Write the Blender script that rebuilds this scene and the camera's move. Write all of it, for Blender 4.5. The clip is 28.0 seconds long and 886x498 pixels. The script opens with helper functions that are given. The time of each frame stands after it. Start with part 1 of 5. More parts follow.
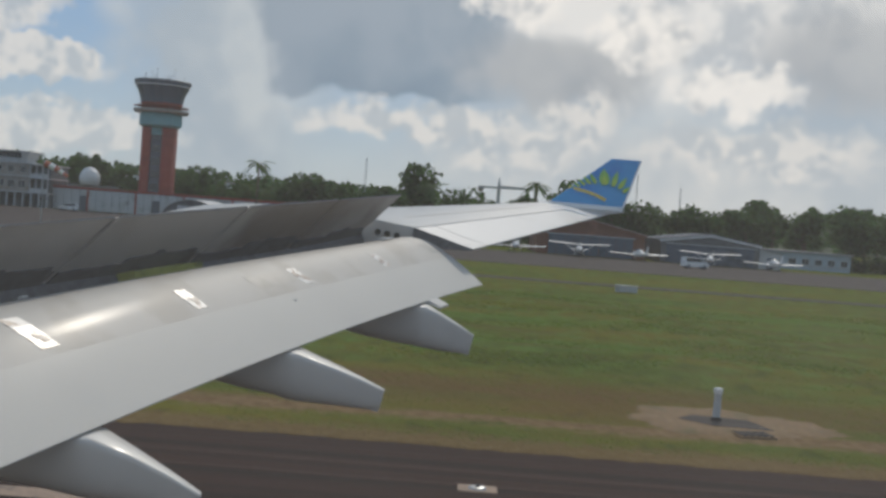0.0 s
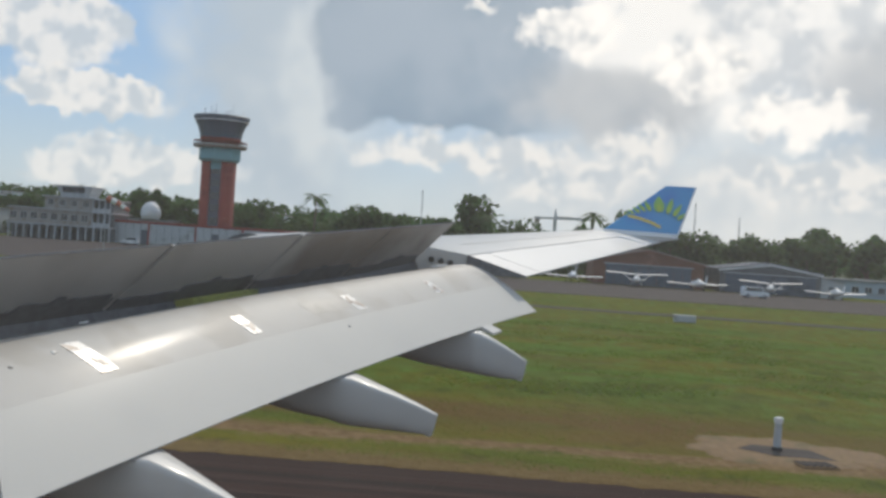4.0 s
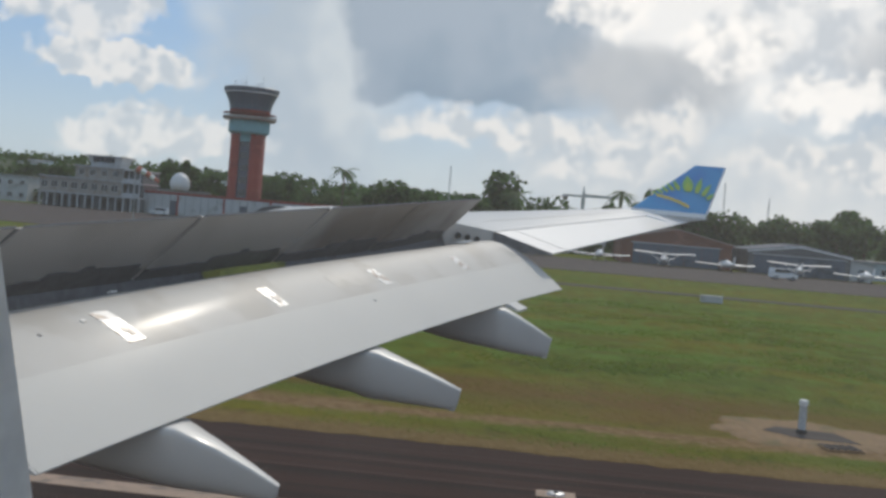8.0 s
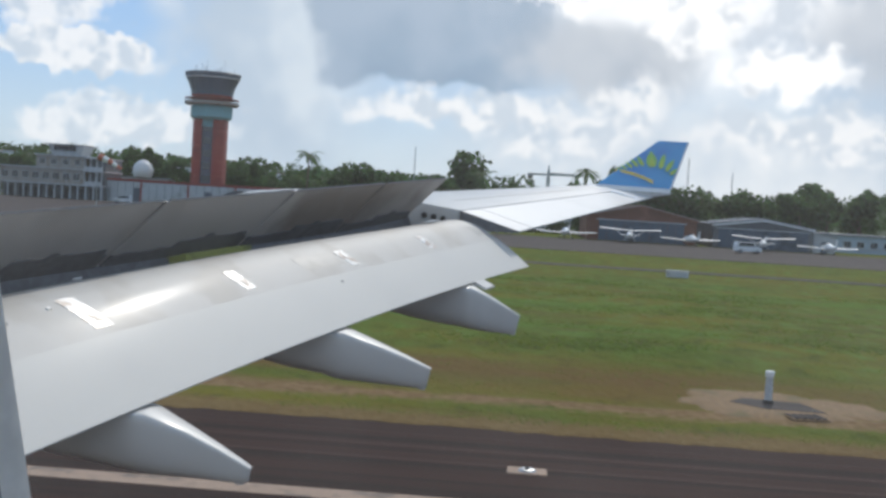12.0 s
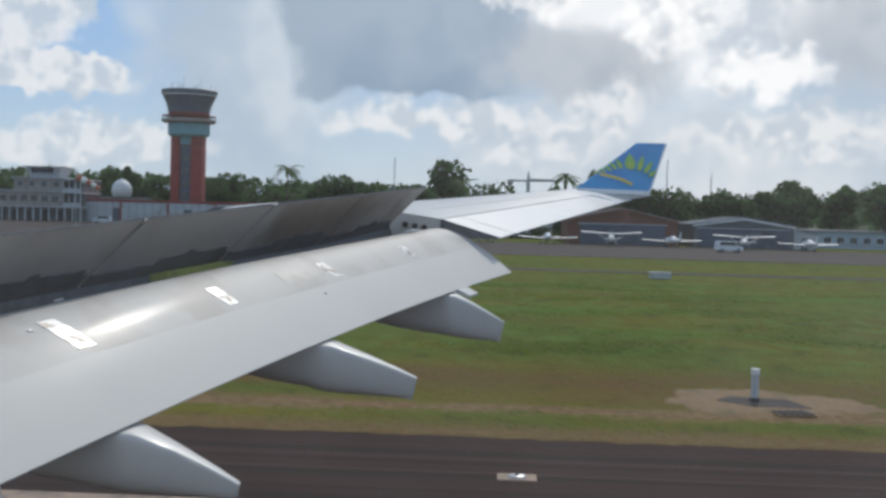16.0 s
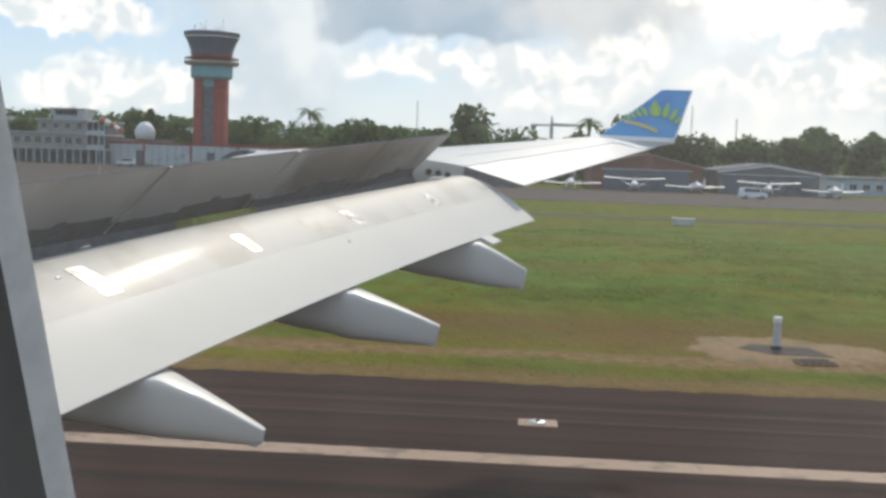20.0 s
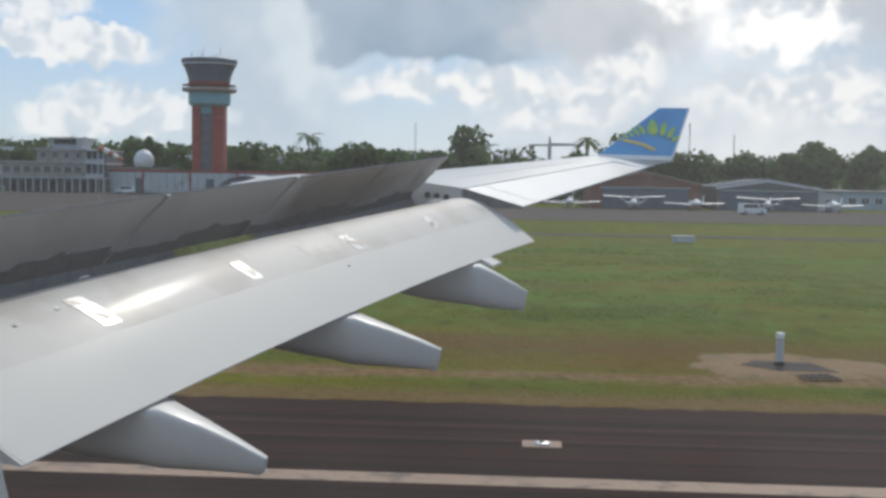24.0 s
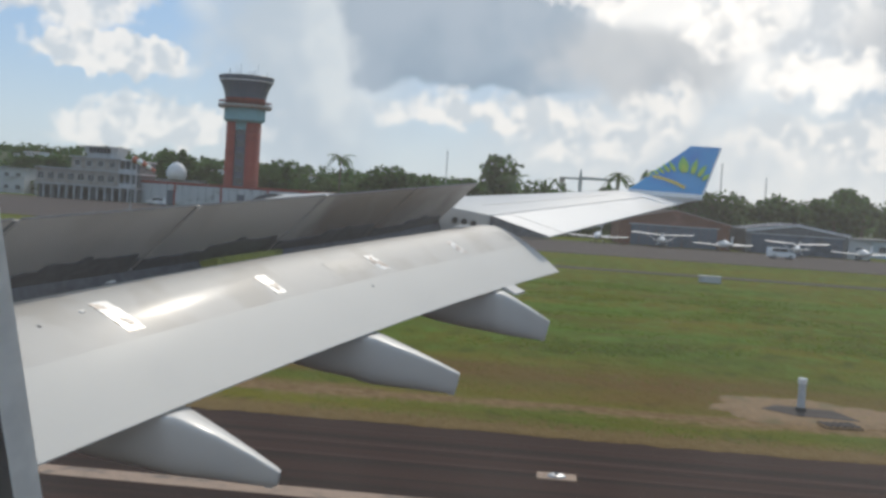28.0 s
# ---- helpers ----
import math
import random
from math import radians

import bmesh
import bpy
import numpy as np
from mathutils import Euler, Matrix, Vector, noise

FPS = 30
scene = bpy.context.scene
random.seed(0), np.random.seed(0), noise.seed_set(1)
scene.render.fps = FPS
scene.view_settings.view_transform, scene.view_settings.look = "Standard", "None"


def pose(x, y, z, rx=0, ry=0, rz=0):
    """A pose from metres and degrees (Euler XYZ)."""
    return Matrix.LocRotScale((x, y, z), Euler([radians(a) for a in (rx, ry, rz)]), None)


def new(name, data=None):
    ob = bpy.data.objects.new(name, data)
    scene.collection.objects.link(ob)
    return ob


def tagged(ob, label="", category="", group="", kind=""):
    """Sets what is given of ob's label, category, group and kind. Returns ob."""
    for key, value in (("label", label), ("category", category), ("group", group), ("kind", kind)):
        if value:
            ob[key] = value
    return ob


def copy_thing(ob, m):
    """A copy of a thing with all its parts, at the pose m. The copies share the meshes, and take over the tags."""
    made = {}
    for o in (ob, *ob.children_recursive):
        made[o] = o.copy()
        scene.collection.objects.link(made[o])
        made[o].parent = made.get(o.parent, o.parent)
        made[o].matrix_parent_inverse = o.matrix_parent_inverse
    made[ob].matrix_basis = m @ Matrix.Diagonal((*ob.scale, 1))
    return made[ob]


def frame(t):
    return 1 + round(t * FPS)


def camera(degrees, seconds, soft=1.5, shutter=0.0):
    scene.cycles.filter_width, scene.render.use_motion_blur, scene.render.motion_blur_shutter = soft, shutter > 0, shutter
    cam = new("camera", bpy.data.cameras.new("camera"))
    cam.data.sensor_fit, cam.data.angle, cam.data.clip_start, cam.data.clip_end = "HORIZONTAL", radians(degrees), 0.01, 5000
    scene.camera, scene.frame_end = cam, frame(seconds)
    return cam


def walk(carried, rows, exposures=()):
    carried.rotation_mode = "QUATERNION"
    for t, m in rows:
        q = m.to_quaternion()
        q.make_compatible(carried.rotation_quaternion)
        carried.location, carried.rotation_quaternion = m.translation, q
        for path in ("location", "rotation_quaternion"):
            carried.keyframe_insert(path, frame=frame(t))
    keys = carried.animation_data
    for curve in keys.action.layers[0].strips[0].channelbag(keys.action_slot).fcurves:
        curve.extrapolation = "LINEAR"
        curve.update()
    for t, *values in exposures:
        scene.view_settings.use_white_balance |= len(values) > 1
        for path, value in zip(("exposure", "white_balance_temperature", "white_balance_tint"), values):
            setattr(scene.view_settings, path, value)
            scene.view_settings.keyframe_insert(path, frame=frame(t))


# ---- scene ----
# ---- camera and its way (metres; x aft, y outboard, z up; the runway lies along x) ----
cam = camera(42.0, 28.0, soft=3.1)
PATH = [
    (0.0, pose(-0.050, 0.102, 5.753, 88.26, -4.28, 1.20)),
    (0.5, pose(-0.033, 0.082, 5.771, 87.99, -5.22, 3.65)),
    (1.0, pose(-0.014, 0.060, 5.681, 90.15, -5.67, 3.86)),
    (1.5, pose(-0.001, 0.045, 5.659, 89.77, -7.09, 4.16)),
    (2.0, pose(-0.0114, 0.014, 5.690, 89.10, -8.02, 6.09)),
    (2.5, pose(-0.0033, 0.040, 5.697, 88.90, -6.27, 4.70)),
    (4.5, pose(0.018, -0.003, 5.687, 90.05, -3.61, 4.16)),
    (5.0, pose(0.0329, -0.020, 5.653, 90.36, -3.73, 4.41)),
    (5.5, pose(0.0027, -0.032, 5.696, 89.87, -5.21, 6.54)),
    (6.0, pose(-0.0069, -0.021, 5.707, 89.40, -6.47, 6.45)),
    (6.5, pose(0.0042, 0.018, 5.705, 88.23, -6.00, 4.77)),
    (7.0, pose(0.0217, -0.042, 5.718, 89.09, -4.76, 4.97)),
    (7.5, pose(0.0034, -0.006, 5.734, 88.46, -4.02, 5.37)),
    (8.0, pose(0.0155, -0.002, 5.696, 88.32, -4.80, 5.37)),
    (8.5, pose(0.0259, -0.039, 5.670, 88.02, -3.81, 5.86)),
    (9.0, pose(-0.0088, -0.021, 5.697, 88.44, -2.18, 7.08)),
    (9.5, pose(0.0058, -0.045, 5.716, 88.32, 1.42, 6.37)),
    (10.0, pose(0.0141, -0.015, 5.699, 87.86, 1.30, 6.10)),
    (10.5, pose(0.0492, -0.038, 5.627, 86.39, 0.90, 4.21)),
    (11.0, pose(0.0301, -0.024, 5.681, 87.15, 0.81, 2.99)),
    (11.5, pose(0.0287, -0.019, 5.669, 86.20, -2.63, 2.92)),
    (12.0, pose(0.0211, -0.025, 5.674, 87.51, -3.54, 3.67)),
    (12.5, pose(0.0091, -0.037, 5.699, 87.23, -2.96, 4.74)),
    (13.0, pose(0.0165, -0.058, 5.684, 87.18, -4.53, 5.09)),
    (13.5, pose(0.0385, -0.038, 5.687, 86.90, -2.92, 4.37)),
    (15.5, pose(0.0424, -0.048, 5.641, 86.88, -4.69, 2.63)),
    (16.0, pose(0.0271, -0.024, 5.665, 88.01, -1.61, 2.72)),
    (16.5, pose(0.0330, -0.035, 5.658, 89.47, -3.34, 2.98)),
    (17.0, pose(0.0449, -0.060, 5.673, 90.12, -3.85, 3.34)),
    (17.5, pose(0.0559, -0.064, 5.637, 89.08, -2.69, 3.32)),
    (18.0, pose(0.0175, -0.006, 5.682, 87.70, -0.23, 2.83)),
    (18.5, pose(0.0349, -0.038, 5.682, 87.67, -1.71, 3.17)),
    (19.0, pose(0.0326, -0.034, 5.650, 88.18, -2.26, 2.67)),
    (19.5, pose(0.0322, -0.058, 5.690, 86.94, -2.92, 3.31)),
    (20.0, pose(0.0099, -0.035, 5.713, 85.21, -1.96, 3.84)),
    (20.5, pose(0.0006, -0.021, 5.663, 85.66, -1.19, 4.33)),
    (21.0, pose(0.0065, -0.038, 5.678, 86.05, 0.13, 4.88)),
    (21.5, pose(0.0448, -0.015, 5.668, 85.67, 0.48, 5.37)),
    (23.5, pose(0.0306, -0.019, 5.724, 85.36, -1.29, 4.69)),
    (24.0, pose(0.0146, -0.002, 5.724, 86.29, -0.84, 3.78)),
    (24.5, pose(0.010, 0.002, 5.723, 87.54, -1.80, 4.28)),
    (25.0, pose(0.018, -0.011, 5.702, 87.26, -2.54, 3.69)),
    (25.5, pose(0.003, 0.003, 5.704, 86.56, -2.59, 2.66)),
    (26.0, pose(0.0167, -0.005, 5.699, 86.88, -3.07, 3.60)),
    (26.5, pose(0.0318, -0.019, 5.692, 87.04, -3.29, 4.65)),
    (27.0, pose(0.0339, -0.036, 5.711, 87.58, -3.28, 5.59)),
    (27.5, pose(0.0418, -0.057, 5.709, 87.55, -3.88, 4.99)),
    (28.0, pose(0.0348, -0.045, 5.697, 87.58, -3.81, 5.24)),
]
walk(cam, PATH, exposures=[
    (0.0, -0.40, 6900, 10), (2.5, -0.25, 6950, 10), (4.5, -0.05, 6950, 10), (6.0, -0.05, 6950, 10), (7.0, -0.16, 6800, 10), (8.0, -0.15, 6800, 10), (9.0, -0.05, 6850, 10),
    (10.0, 0.08, 6950, 10), (11.0, 0.0, 6700, 10), (12.0, 0.08, 6450, 10), (13.0, 0.22, 6950, 10), (13.5, 0.20, 6900, 10),
    (16.0, -0.11, 6450, 10), (18.0, -0.17, 6400, 10), (19.0, 0.06, 6850, 10), (20.0, 0.35, 7150, 10), (21.5, 0.30, 7150, 10),
    (23.5, 0.08, 6750, 10), (26.0, 0.02, 6600, 10), (28.0, 0.0, 6850, 10)])

# ---- world, sun ----
SUN_AZ, SUN_EL = 12.0, 44.2


def math_node(tree, op, a, b=None, c=None):
    n = tree.nodes.new("ShaderNodeMath")
    n.operation = op
    for i, v in enumerate((a, b, c)):
        if v is None:
            continue
        if isinstance(v, (int, float)):
            n.inputs[i].default_value = v
        else:
            tree.links.new(v, n.inputs[i])
    return n.outputs[0]


def mix_node(tree, fac, a, b, blend="MIX"):
    n = tree.nodes.new("ShaderNodeMix")
    n.data_type, n.blend_type = "RGBA", blend
    for i, v in ((0, fac), (6, a), (7, b)):
        if isinstance(v, (int, float)):
            n.inputs[i].default_value = v
        elif isinstance(v, tuple):
            n.inputs[i].default_value = (*v[:3], 1.0)
        else:
            tree.links.new(v, n.inputs[i])
    return n.outputs[2]


def ramp_node(tree, v, lo, hi, a=0.0, b=1.0, smooth=True):
    n = tree.nodes.new("ShaderNodeMapRange")
    n.interpolation_type = "SMOOTHSTEP" if smooth else "LINEAR"
    tree.links.new(v, n.inputs[0])
    for i, x in zip((1, 2, 3, 4), (lo, hi, a, b)):
        n.inputs[i].default_value = x
    return n.outputs[0]


def noise_node(tree, vec, scale, detail=4.0, rough=0.55, stretch=None):
    if stretch:
        m = tree.nodes.new("ShaderNodeMapping")
        m.inputs["Scale"].default_value = stretch
        tree.links.new(vec, m.inputs[0])
        vec = m.outputs[0]
    n = tree.nodes.new("ShaderNodeTexNoise")
    n.inputs["Scale"].default_value, n.inputs["Detail"].default_value = scale, detail
    n.inputs["Roughness"].default_value = rough
    tree.links.new(vec, n.inputs["Vector"])
    return n.outputs[0]


def build_world():
    world = bpy.data.worlds.new("sky")
    scene.world = world
    world.use_nodes = True
    tree = world.node_tree
    tree.nodes.clear()
    N = tree.nodes.new
    sky = N("ShaderNodeTexSky")
    sky.sky_type, sky.sun_disc = "NISHITA", False
    sky.sun_elevation, sky.sun_rotation = radians(SUN_EL), radians(SUN_AZ)
    dim = N("ShaderNodeVectorMath")
    dim.operation = "SCALE"
    dim.inputs["Scale"].default_value = 0.085
    tree.links.new(sky.outputs[0], dim.inputs[0])
    co = N("ShaderNodeTexCoord").outputs["Generated"]
    sep = N("ShaderNodeSeparateXYZ")
    tree.links.new(co, sep.inputs[0])
    x, y, z = sep.outputs
    az = math_node(tree, "MULTIPLY", math_node(tree, "ARCTAN2", x, y), 57.296)
    el = math_node(tree, "MULTIPLY", math_node(tree, "ARCSINE", z), 57.296)
    big = noise_node(tree, co, 9.0, 6.0, 0.55)
    puff = noise_node(tree, co, 18.0, 7.0, 0.50)
    puff2 = noise_node(tree, co, 30.0, 6.0, 0.50, (1.0, 1.0, 1.2))
    puff3 = noise_node(tree, co, 64.0, 5.0, 0.52)
    wave = math_node(tree, "SUBTRACT", big, 0.5)
    curl = math_node(tree, "SUBTRACT", puff, 0.5)
    curl2 = math_node(tree, "SUBTRACT", puff2, 0.5)

    def warp(base, k1, n1, k2, n2):
        return math_node(tree, "ADD", math_node(tree, "MULTIPLY_ADD", n1, k1, base), math_node(tree, "MULTIPLY", n2, k2))

    az_soft, el_soft = warp(az, 4.5, wave, 3.2, curl), warp(el, 2.0, curl, 2.0, wave)
    curl3 = math_node(tree, "SUBTRACT", puff3, 0.5)
    az_puff, el_puff = warp(az, 4.6, curl, 3.6, curl2), warp(el, 3.4, curl2, 1.8, curl)
    az_puff, el_puff = math_node(tree, "MULTIPLY_ADD", curl3, 1.8, az_puff), math_node(tree, "MULTIPLY_ADD", curl3, -1.4, el_puff)

    def cloud(a, e, w, h, soft, puffy):
        u = math_node(tree, "MULTIPLY", math_node(tree, "SUBTRACT", az_puff if puffy else az_soft, a), 1 / w)
        v = math_node(tree, "MULTIPLY", math_node(tree, "SUBTRACT", el_puff if puffy else el_soft, e), 1 / h)
        d = math_node(tree, "SQRT", math_node(tree, "ADD", math_node(tree, "MULTIPLY", u, u), math_node(tree, "MULTIPLY", v, v)))
        return ramp_node(tree, d, 1.0 + soft / 2, 1.0 - soft / 2)

    haze = mix_node(tree, ramp_node(tree, el, 0.0, 9.0), (0.50, 0.68, 0.86), (0.27, 0.50, 0.85))
    col = mix_node(tree, 0.72, dim.outputs[0], haze)
    # the broken cloud deck that goes on all round
    deck = noise_node(tree, co, 3.2, 8.0, 0.58, (1.0, 1.0, 2.0))
    deck_col = mix_node(tree, ramp_node(tree, puff, 0.35, 0.65), (0.36, 0.39, 0.44), (0.60, 0.62, 0.65))
    col = mix_node(tree, math_node(tree, "MULTIPLY", ramp_node(tree, deck, 0.44, 0.60), ramp_node(tree, el, 9.0, 16.0)), col, deck_col)
    billow = math_node(tree, "MULTIPLY_ADD", puff3, 0.45, math_node(tree, "MULTIPLY", puff2, 0.55))
    white = mix_node(tree, ramp_node(tree, billow, 0.43, 0.55), (0.59, 0.665, 0.745), (0.88, 0.895, 0.91))
    bright = mix_node(tree, ramp_node(tree, math_node(tree, "MULTIPLY_ADD", puff3, 0.35, math_node(tree, "MULTIPLY", puff, 0.65)), 0.40, 0.56), (0.66, 0.71, 0.77), (1.08, 1.08, 1.08))
    veil = mix_node(tree, ramp_node(tree, big, 0.4, 0.62), (0.47, 0.57, 0.68), (0.66, 0.735, 0.80))
    soft_white = mix_node(tree, ramp_node(tree, big, 0.38, 0.64), (0.62, 0.69, 0.765), (0.80, 0.83, 0.86))
    slate = mix_node(tree, ramp_node(tree, big, 0.35, 0.65), (0.25, 0.355, 0.48), (0.37, 0.465, 0.585))
    grey = mix_node(tree, ramp_node(tree, big, 0.35, 0.65), (0.40, 0.46, 0.54), (0.54, 0.59, 0.65))
    for a, e, w, h, soft, puffy, paint, amount in CLOUDS:
        m = cloud(a, e, w, h, soft, puffy)
        if paint == "s":
            m = math_node(tree, "MULTIPLY", m, ramp_node(tree, el_soft, 5.2, 5.7))
        col = mix_node(tree, math_node(tree, "MULTIPLY", m, amount), col, {"w": white, "b": bright, "v": veil, "s": slate, "g": grey, "h": soft_white}[paint])
    # the sun's glow through thin cloud
    sv = Vector((math.sin(radians(SUN_AZ)) * math.cos(radians(SUN_EL)), math.cos(radians(SUN_AZ)) * math.cos(radians(SUN_EL)), math.sin(radians(SUN_EL))))
    dot = N("ShaderNodeVectorMath")
    dot.operation = "DOT_PRODUCT"
    dot.inputs[1].default_value = sv
    tree.links.new(co, dot.inputs[0])
    glow = math_node(tree, "POWER", math_node(tree, "MAXIMUM", dot.outputs["Value"], 0.0), 14.0)
    col = mix_node(tree, math_node(tree, "MULTIPLY", glow, 0.52), col, (1.7, 1.66, 1.6))
    bg = N("ShaderNodeBackground")
    bg.inputs[1].default_value = 1.0
    tree.links.new(col, bg.inputs[0])
    tree.links.new(bg.outputs[0], N("ShaderNodeOutputWorld").inputs[0])


# azimuth, elevation, half width, half height (degrees), softness, puffy edge, kind, cover
CLOUDS = [
    (13.0, 6.0, 17.0, 12.0, 0.9, 0, "v", 0.78),
    (-12.5, 8.0, 4.8, 9.0, 0.9, 0, "v", 0.95),
    (9.0, 11.0, 13.0, 4.0, 1.0, 0, "b", 0.72),
    (12.0, 2.4, 14.0, 2.4, 0.9, 0, "h", 0.6),
    (-6.5, 12.5, 3.9, 9.5, 0.30, 0, "s", 1.0),
    (-2.6, 12.5, 4.2, 9.5, 0.60, 0, "s", 0.95),
    (4.4, 7.4, 4.6, 2.0, 0.8, 0, "g", 0.95),
    (18.5, 8.6, 5.0, 2.4, 0.9, 0, "g", 0.85),
    (-23.4, 9.4, 3.6, 2.5, 0.26, 1, "w", 0.85),
    (-21.4, 6.0, 4.2, 1.2, 0.30, 1, "w", 0.88),
    (-18.8, 2.7, 4.6, 1.3, 0.40, 1, "w", 0.75),
    (-3.0, 4.4, 5.6, 0.8, 0.9, 1, "w", 0.9),
    (2.2, 3.6, 3.4, 0.9, 0.9, 1, "w", 0.8),
    (1.8, 10.6, 2.6, 1.2, 0.4, 1, "b", 0.9),
    (8.2, 9.3, 2.4, 1.2, 0.55, 1, "b", 0.95),
    (5.8, 5.2, 1.8, 1.3, 0.8, 1, "w", 0.9),
    (12.8, 7.0, 3.0, 1.0, 0.6, 1, "b", 0.9),
    (14.0, 4.0, 5.0, 1.2, 0.8, 1, "w", 0.9),
    (-2.6, 11.6, 1.0, 0.5, 0.7, 1, "w", 0.95),
]
build_world()
sun = new("sun", bpy.data.lights.new("sun", "SUN"))
sun.data.energy, sun.data.angle, sun.data.color = 1.75, radians(2.5), (1.0, 0.95, 0.87)
sun.matrix_world = pose(0, 0, 60, 90 - SUN_EL, 0, 180 - SUN_AZ)

# ---- materials ----


def mat(name, base, rough=0.6, metal=0.0, var=0.15, scale=0.6, fine=14.0, bump=0.15, other=None, cover=(0.52, 0.66), spec=0.5, random_by="", stretch=None, coat=0.0, rvar=0.07, through_light=0.0):
    """A surface with variation at two scales: broad stains towards a second colour, and fine grain with relief."""
    m = bpy.data.materials.new(name)
    m.use_nodes = True
    tree = m.node_tree
    bsdf = tree.nodes["Principled BSDF"]
    co = tree.nodes.new("ShaderNodeNewGeometry").outputs["Position"]
    broad, grain = noise_node(tree, co, scale, 5.0, 0.55, stretch), noise_node(tree, co, fine, 3.0, 0.6)
    lo, hi = tuple(c * (1 - var) for c in base), tuple(min(1.0, c * (1 + var)) for c in base)
    col = mix_node(tree, ramp_node(tree, grain, 0.3, 0.7), lo, hi)
    if other:
        col = mix_node(tree, ramp_node(tree, broad, *cover), col, other)
    else:
        col = mix_node(tree, ramp_node(tree, broad, 0.3, 0.7), col, mix_node(tree, 0.5, col, lo))
    if random_by:
        src = tree.nodes.new("ShaderNodeObjectInfo").outputs["Random"] if random_by == "object" else tree.nodes.new("ShaderNodeNewGeometry").outputs["Random Per Island"]
        hsv = tree.nodes.new("ShaderNodeHueSaturation")
        tree.links.new(ramp_node(tree, src, 0, 1, 0.6, 1.45, False), hsv.inputs["Value"])
        tree.links.new(ramp_node(tree, src, 0, 1, 0.485, 0.515, False), hsv.inputs["Hue"])
        tree.links.new(col, hsv.inputs["Color"])
        col = hsv.outputs[0]
    tree.links.new(col, bsdf.inputs["Base Color"])
    tree.links.new(ramp_node(tree, grain, 0.2, 0.8, max(0.03, rough - rvar), min(1.0, rough + rvar)), bsdf.inputs["Roughness"])
    bsdf.inputs["Metallic"].default_value, bsdf.inputs["Specular IOR Level"].default_value = metal, spec
    bsdf.inputs["Coat Weight"].default_value, bsdf.inputs["Coat Roughness"].default_value = coat, 0.16
    if bump:
        b = tree.nodes.new("ShaderNodeBump")
        b.inputs["Strength"].default_value, b.inputs["Distance"].default_value = bump, 0.02
        tree.links.new(grain, b.inputs["Height"])
        tree.links.new(b.outputs[0], bsdf.inputs["Normal"])
    if through_light:
        back, both = tree.nodes.new("ShaderNodeBsdfTranslucent"), tree.nodes.new("ShaderNodeMixShader")
        tree.links.new(col, back.inputs[0])
        both.inputs[0].default_value = through_light
        tree.links.new(bsdf.outputs[0], both.inputs[1])
        tree.links.new(back.outputs[0], both.inputs[2])
        tree.links.new(both.outputs[0], tree.nodes["Material Output"].inputs[0])
    return m


